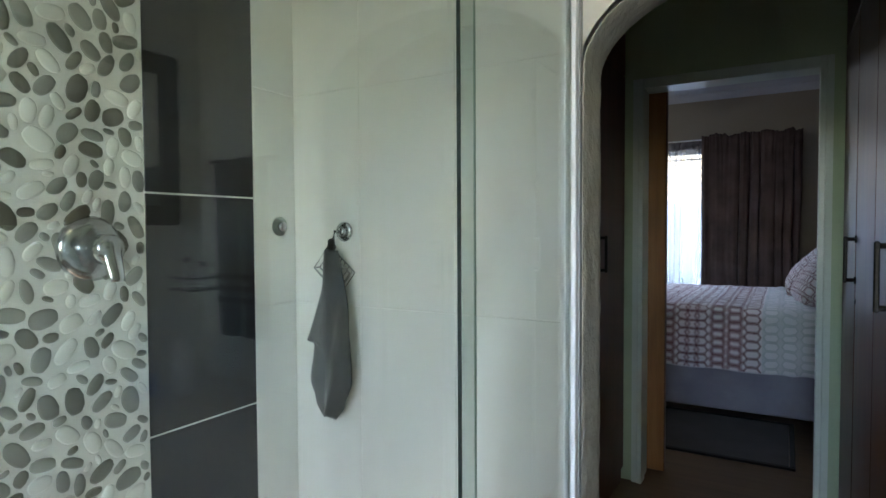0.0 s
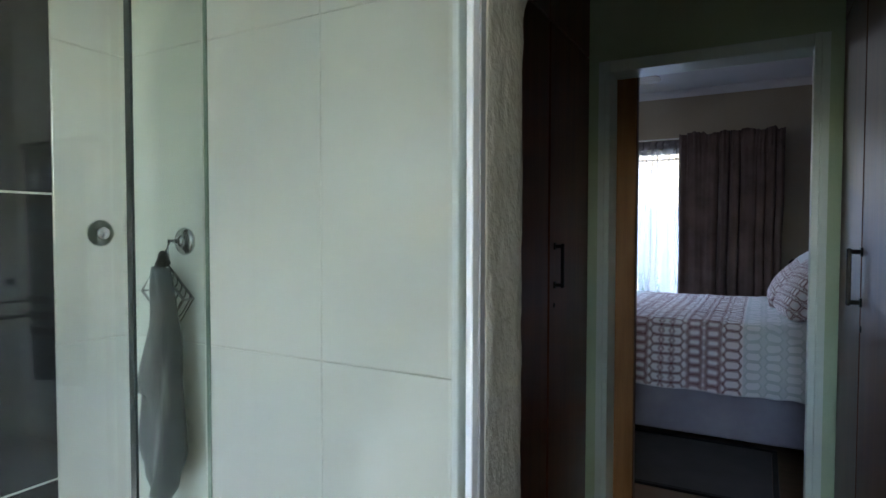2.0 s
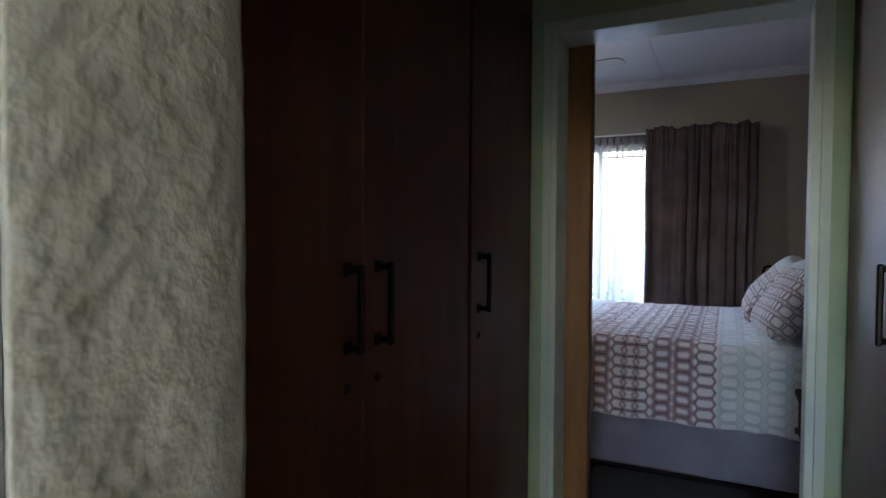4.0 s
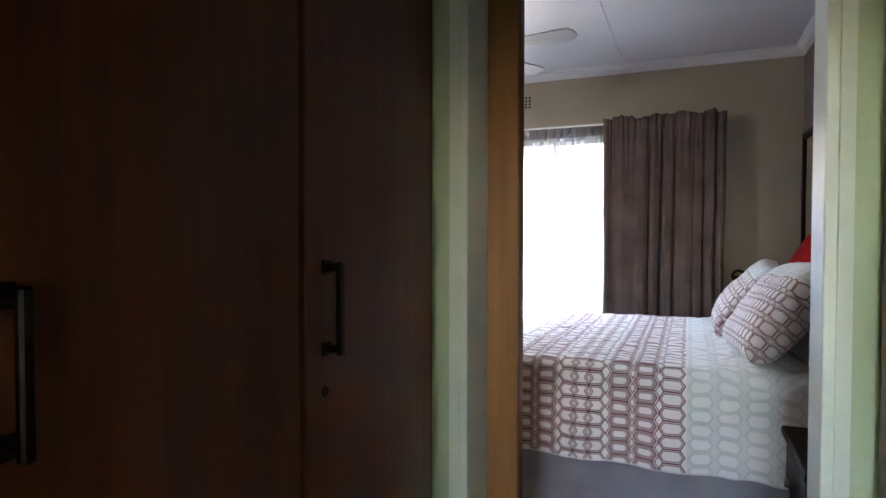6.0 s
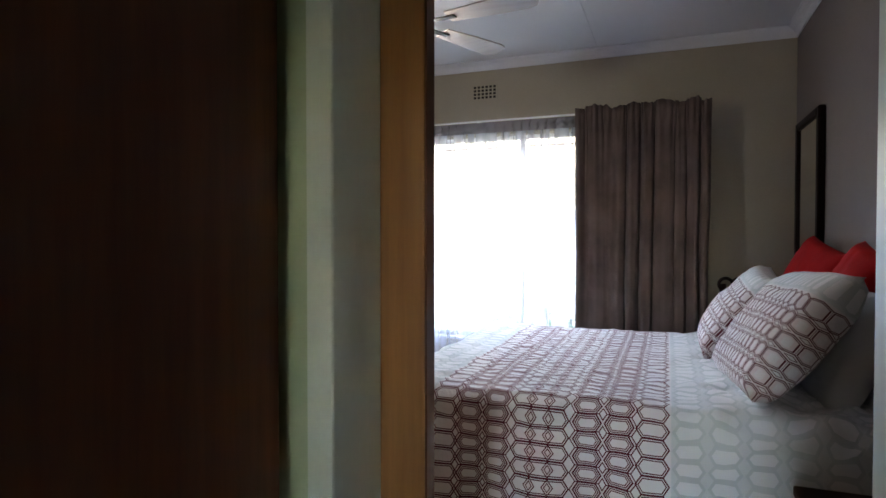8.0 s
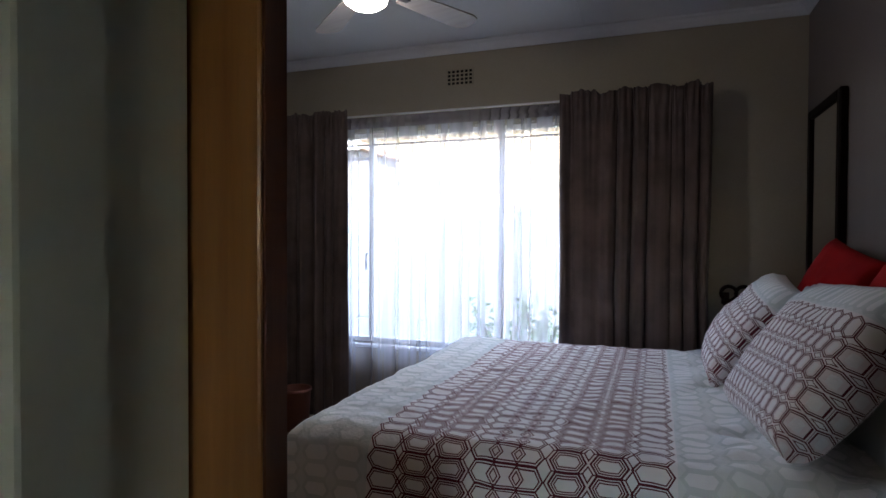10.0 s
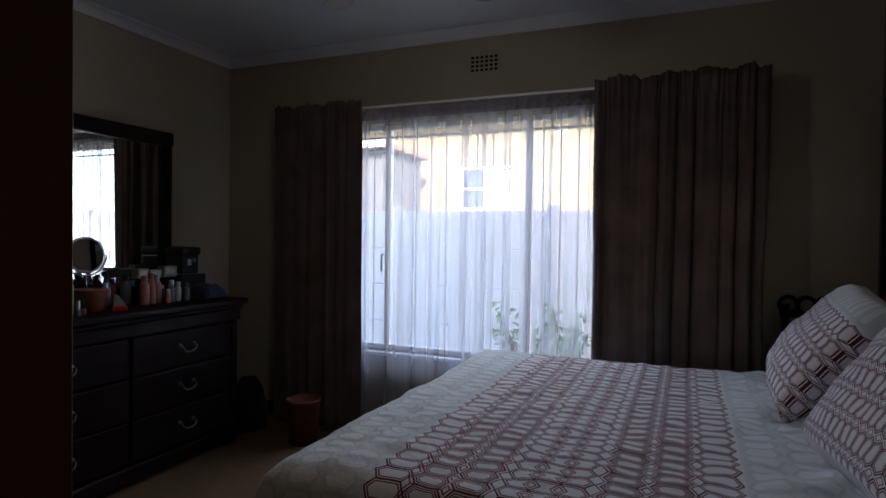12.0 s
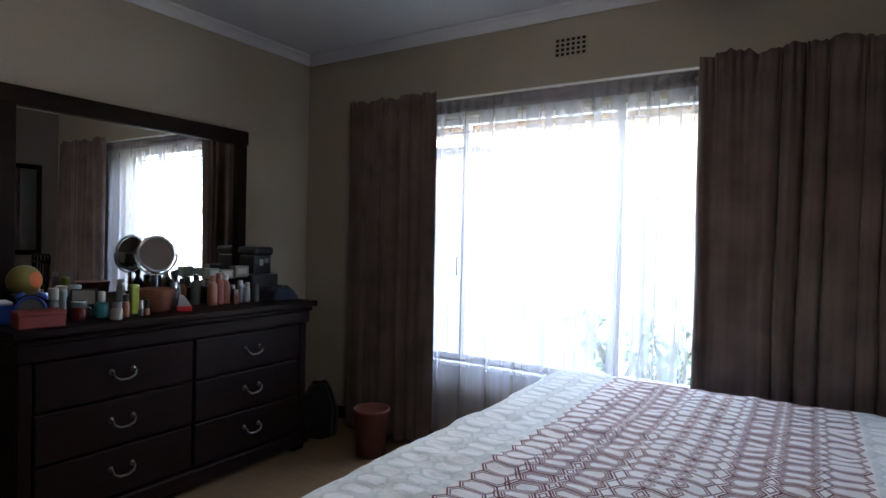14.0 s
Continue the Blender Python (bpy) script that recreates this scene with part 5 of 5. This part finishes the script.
jb = thing("jewellery_box", "black case with drawers and a domed lid", "box", (-2.68, 5.90, TOP_Z))
part("lower_case", box(-0.09, 0.09, -0.105, 0.105, 0.0, 0.15, 0.008, segs=2), P_BLACK, jb)
part("slide_tray", box(0.0905, 0.094, -0.09, 0.09, 0.06, 0.066, 0.001), P_SILVER, jb)
part("upper_case", box(-0.07, 0.07, -0.08, 0.06, 0.1505, 0.27, 0.008, segs=2), P_BLACK, jb)
part("lid", box(-0.085, 0.085, -0.09, 0.075, 0.2705, 0.325, 0.022, segs=4), P_BLACK, jb)
part("sticker", box(0.0705, 0.0715, -0.035, -0.005, 0.205, 0.245), P_WHITE, jb, "small white sticker")
part("sticker", box(0.0705, 0.0715, 0.005, 0.035, 0.225, 0.25), P_SILVER, jb, "small silver sticker")

cs = grid_mesh(20, 20, lambda a, b: (-2.50 + 0.22 * (a - 0.5), 5.90 + 0.20 * (b - 0.5), TOP_Z + 0.002 + 0.085 * max(0, (1 - (2 * a - 1) ** 4) * (1 - (2 * b - 1) ** 4)) ** 0.6 * (1 + 0.25 * wob(a * 5, b * 5, 3))))
tagged(sheet_ob("folded_cloth", cs, CLOTH_NAVY, None, 0.0), "crumpled navy cloth lying on the dresser", "cloth")

ck = thing("alarm_clock", "round blue alarm clock with chrome trim", "clock", (-2.42, 4.50, TOP_Z), -30)
cm = Matrix.Translation((0, 0, 0.062)) @ pose(0, 0, 0, 0, 82, 0)
part("case", lathe([(0, -0.03), (0.045, -0.03), (0.056, -0.015), (0.058, 0.02), (0.05, 0.028), (0.046, 0.022), (0, 0.021)], 32, cm), P_BLUE, ck, "", True)
part("dial", lathe([(0, 0.0215), (0.045, 0.0215), (0.045, 0.023), (0, 0.0235)], 32, cm), P_CLEAR, ck, "grey dial")
for q, l in ((0.6, 0.03), (2.4, 0.022)):
    a_ = cm @ Vector((0, 0, 0.025))
    e_ = cm @ Vector((l * math.cos(q), l * math.sin(q), 0.025))
    part("hand_pointer", tube([a_, e_], 0.0014, 6), P_BLACK, ck)
for s in (-1, 1):
    part("foot", tube([(0.0, s * 0.035, 0.02), (0.0, s * 0.05, 0.0)], 0.006, 8), CHROME, ck)
    part("bell", lathe([(0, 0), (0.024, 0.002), (0.02, 0.014), (0, 0.022)], 16, Matrix.Translation((0, s * 0.036, 0.116)) @ pose(0, 0, 0, -s * 35, 0, 0)), P_BLUE, ck, "", True)

rc = thing("red_box", "flat dull red cardboard box", "box", (-2.33, 4.49, TOP_Z), -6)
part("tray", box(-0.05, 0.05, -0.085, 0.085, 0, 0.052, 0.003), CARD_RED, rc)
part("lid", box(-0.052, 0.052, -0.087, 0.087, 0.0525, 0.070, 0.003), CARD_RED, rc)
tb = thing("tissue_box", "blue and red printed tissue box", "box", (-2.52, 4.36, TOP_Z), -8)
part("carton", box(-0.06, 0.06, -0.10, 0.10, 0, 0.085, 0.003), P_BLUE, tb)
part("panel", box(0.0602, 0.061, -0.05, 0.02, 0.015, 0.05), P_RED, tb, "red printed patch")
part("top_sheet", box(-0.055, 0.055, -0.095, 0.095, 0.0855, 0.098, 0.004), CLOTH_SHEET, tb, "pale paper sheets")
hmx = thing("hand_mirror", "small white-faced hand mirror in a dark stand", "mirror", (-2.46, 4.73, TOP_Z), -30)
part("stand", box(-0.03, 0.03, -0.03, 0.03, 0, 0.05, 0.006), P_BLACK, hmx)
part("rim", box(-0.008, 0.006, -0.055, 0.055, 0.055, 0.135, 0.006, segs=2), P_BLACK, hmx)
part("neck", box(-0.006, 0.004, -0.012, 0.012, 0.049, 0.056), P_BLACK, hmx)
# Mirror face coloured pale in place of a real reflection.
part("glass", box(0.0061, 0.0075, -0.045, 0.045, 0.066, 0.128), P_WHITE, hmx, "pale face, its reflection put into the colour")
hd_ = thing("coloured_ball", "round yellow and orange printed ball", "ball", (-2.60, 4.545, TOP_Z + 0.175))
part("ball", lathe([(0.068 * math.sin(math.pi * k / 16), -0.068 * math.cos(math.pi * k / 16)) for k in range(17)], 28), plain("dull_yellow_print", (0.20, 0.17, 0.04), 0.5), hd_, "", True)
part("patch", lathe([(0.0692 * math.sin(0.09 * k), 0.0692 * math.cos(0.09 * k)) for k in range(7)], 20, pose(0, 0, 0, 0, 85, 25)), plain("orange_print", (0.60, 0.14, 0.03), 0.5), hd_, "orange printed patch", True)
bwl = lathe([(0, 0), (0.055, 0), (0.06, 0.012), (0.03, 0.03), (0.026, 0.09), (0.05, 0.112), (0.046, 0.114), (0, 0.106)], 20, Matrix.Translation((-2.60, 4.545, TOP_Z - 0.0)))
tagged(mesh_ob("ball_stand", bwl, P_BLACK, None, True), "black turned stand under the printed ball", "stand")

# ---------------------------------------------------------------- floor things beside the dresser
bin_ = thing("waste_bin", "terracotta coloured round waste bin", "waste bin", (-1.90, 6.15, 0))
part("side", lathe([(0, 0.002), (0.085, 0.002), (0.088, 0.0), (0.105, 0.27), (0.113, 0.272), (0.113, 0.288), (0.108, 0.29), (0.100, 0.285), (0.084, 0.012), (0, 0.012)], 36), TERRACOTTA, bin_, "", True)
bgx = grid_mesh(28, 16, lambda a, b: (-2.44 + (0.13 + 0.03 * wob(a * 5, b * 3, 1)) * math.cos(2 * math.pi * a) * (1 - 0.55 * b ** 4), 6.25 + (0.12 + 0.03 * wob(a * 5, b * 3, 4)) * math.sin(2 * math.pi * a) * (1 - 0.55 * b ** 4), 0.34 * b + 0.02 * wob(a * 6, b * 2, 7)))
bg = tagged(sheet_ob("cloth_bag", bgx, CLOTH_AND_SHADE_DARK, None, 0.006), "slumped black cloth bag on the floor", "bag")

chair = thing("chair", "dark wooden chair with a carved crest beyond the bed", "chair", (1.0, 6.10, 0))
part("seat", box(-0.19, 0.19, -0.20, 0.18, 0.43, 0.455, 0.010, segs=2), WOOD_DARK, chair)
for x in (-0.165, 0.165):
    part("leg", box(x - 0.018, x + 0.018, -0.185, -0.150, 0, 0.4295, 0.004), WOOD_DARK, chair)
    part("back_post", tube([(x, 0.16, 0.0), (x, 0.165, 0.45), (x, 0.19, 0.80), (x, 0.205, 1.04)], 0.017, 10), WOOD_DARK, chair, "", True)
for k in range(4):
    x = -0.1 + 0.066 * k
    part("spindle", tube([(x, 0.168, 0.456), (x, 0.190, 0.80), (x, 0.198, 0.98)], 0.008, 8), WOOD_DARK, chair)
crest = bmesh.new()
for k in range(5):
    x = -0.152 + 0.076 * k
    tube([(x + 0.040 * math.cos(q), 0.203, 1.035 + 0.040 * math.sin(q)) for q in (2 * math.pi * j / 16 for j in range(16))], 0.011, 8, crest, True)
tube([(-0.19, 0.200, 0.99), (0.19, 0.200, 0.99)], 0.016, 10, crest)
part("crest", crest, WOOD_DARK, chair, "carved looped crest rail", True)

# ---------------------------------------------------------------- pieces of the tiled and pebbled walls
side_wall, end_wall = bpy.data.objects["wall_shower_side"], bpy.data.objects["wall_shower_end"]
J = 0.0009


def tile_piece(parent, x0, x1, y0, y1, z0, z1, material):
    me = box(x0, x1, y0, y1, z0, z1, 0.0012)
    return mesh_ob("tile", me, material, parent)


ZJ = [0.0, 0.506, 1.106, 1.706, 2.306, 2.63]
for za, zb in zip(ZJ, ZJ[1:]):
    for xa, xb in ((-0.614, -0.370), (-0.370, -0.070), (-0.070, 0.2215)):
        tile_piece(end_wall, xa + J, xb - J, 1.180, 1.1915, za + J, zb - J, TILE_WHITE)
    tile_piece(side_wall, -0.6255, -0.614, 1.027 + J, 1.178, za + J, zb - J, TILE_WHITE)
    for ya in (0.06, -0.24, -0.54, -0.84, -1.14, -1.44):
        tile_piece(side_wall, -0.6255, -0.614, ya + J, ya + 0.30 - J, za + J, zb - J, TILE_WHITE)
ZB = [0.0, 0.280, 0.841, 1.405, 1.965, 2.53]
for za, zb in zip(ZB, ZB[1:]):
    tile_piece(side_wall, -0.6255, -0.614, 0.713, 1.027 - J, za + 0.0022, zb - 0.0022, TILE_BLACK)

# pebbles set in white grout
rnd = random.Random(21)
PY0, PY1, PZ0, PZ1 = 0.362, 0.711, 0.05, 2.30
bed_grout = tagged(mesh_ob("pebble_grout", box(-0.6255, -0.6148, PY0, PY1, 0, 2.63), GROUT, side_wall), "white grout round the pebbles")


def pebble_mesh(seed):
    b = bmesh.new()
    bmesh.ops.create_icosphere(b, subdivisions=2, radius=1.0)
    for v in b.verts:
        k = 1 + 0.16 * wob(v.co.x + seed * 3, v.co.y, v.co.z, 0.9)
        e = (abs(v.co.y) ** 2.7 + abs(v.co.z) ** 2.7) ** (1 / 2.7)
        k *= math.hypot(v.co.y, v.co.z) / max(e, 1e-6) * 0.96
        v.co = Vector((max(v.co.x, -0.25), v.co.y * k, v.co.z * k))
    me = bpy.data.meshes.new("pebble")
    b.to_mesh(me)
    b.free()
    me.shade_smooth()
    return me


SHAPES = {m: [pebble_mesh(10 * k + j) for j in range(5)] for k, m in enumerate((PEBBLE_PALE, PEBBLE_GREY, PEBBLE_BROWN))}
for m, ms in SHAPES.items():
    for me in ms:
        me.materials.append(m)
laid = []


def fits(y, z, a, b, q):
    pts = [(y + s * (a - b) * math.cos(q), z + s * (a - b) * math.sin(q)) for s in (-1, -0.33, 0.33, 1)]
    for y_, z_ in pts:
        if not (PY0 + b * 0.8 < y_ < PY1 - b * 0.95):
            return None
    for o in near_list(z):
        for p in pts:
            for r in o[0]:
                if (p[0] - r[0]) ** 2 + (p[1] - r[1]) ** 2 < (b + o[1] + 0.0012) ** 2:
                    return None
    return pts


bins = {}


def near_list(z):
    k = int(z / 0.07)
    return [o for j in (k - 1, k, k + 1) for o in bins.get(j, ())]


for size, tries in ((1.0, 9000), (0.82, 12000), (0.62, 16000), (0.45, 12000)):
    for _ in range(tries):
        y, z = rnd.uniform(PY0, PY1), rnd.uniform(PZ0, PZ1)
        a = rnd.uniform(0.022, 0.032) * size
        b = a * rnd.uniform(0.48, 0.72)
        q = rnd.uniform(0, math.pi)
        pts = fits(y, z, a, b, q)
        if pts:
            bins.setdefault(int(z / 0.07), []).append((pts, b))
            laid.append((y, z, a, b, q))
far = bmesh.new()
count = 0
for y, z, a, b, q in laid:
    u = rnd.random()
    m = PEBBLE_GREY if u < 0.42 else (PEBBLE_BROWN if u < 0.58 else PEBBLE_PALE)
    tf = Matrix.Translation((-0.6148, y, z)) @ Matrix.Rotation(q, 4, "X") @ Matrix.Diagonal((0.0080 if m is not PEBBLE_PALE else 0.0085, a * 1.05, b * 1.05, 1))
    if 0.70 < z < 1.86 and count < 300:
        count += 1
        ob = new("pebble", rnd.choice(SHAPES[m]))
        ob.parent, ob.matrix_basis = side_wall, tf
    else:
        t_ = bmesh.new()
        bmesh.ops.create_icosphere(t_, subdivisions=1, radius=1.0, matrix=tf)
        merge(far, t_)
tagged(mesh_ob("pebble_rest", far, PEBBLE_PALE, side_wall, True), "rest of the pebbles in the strip", kind="stuff")
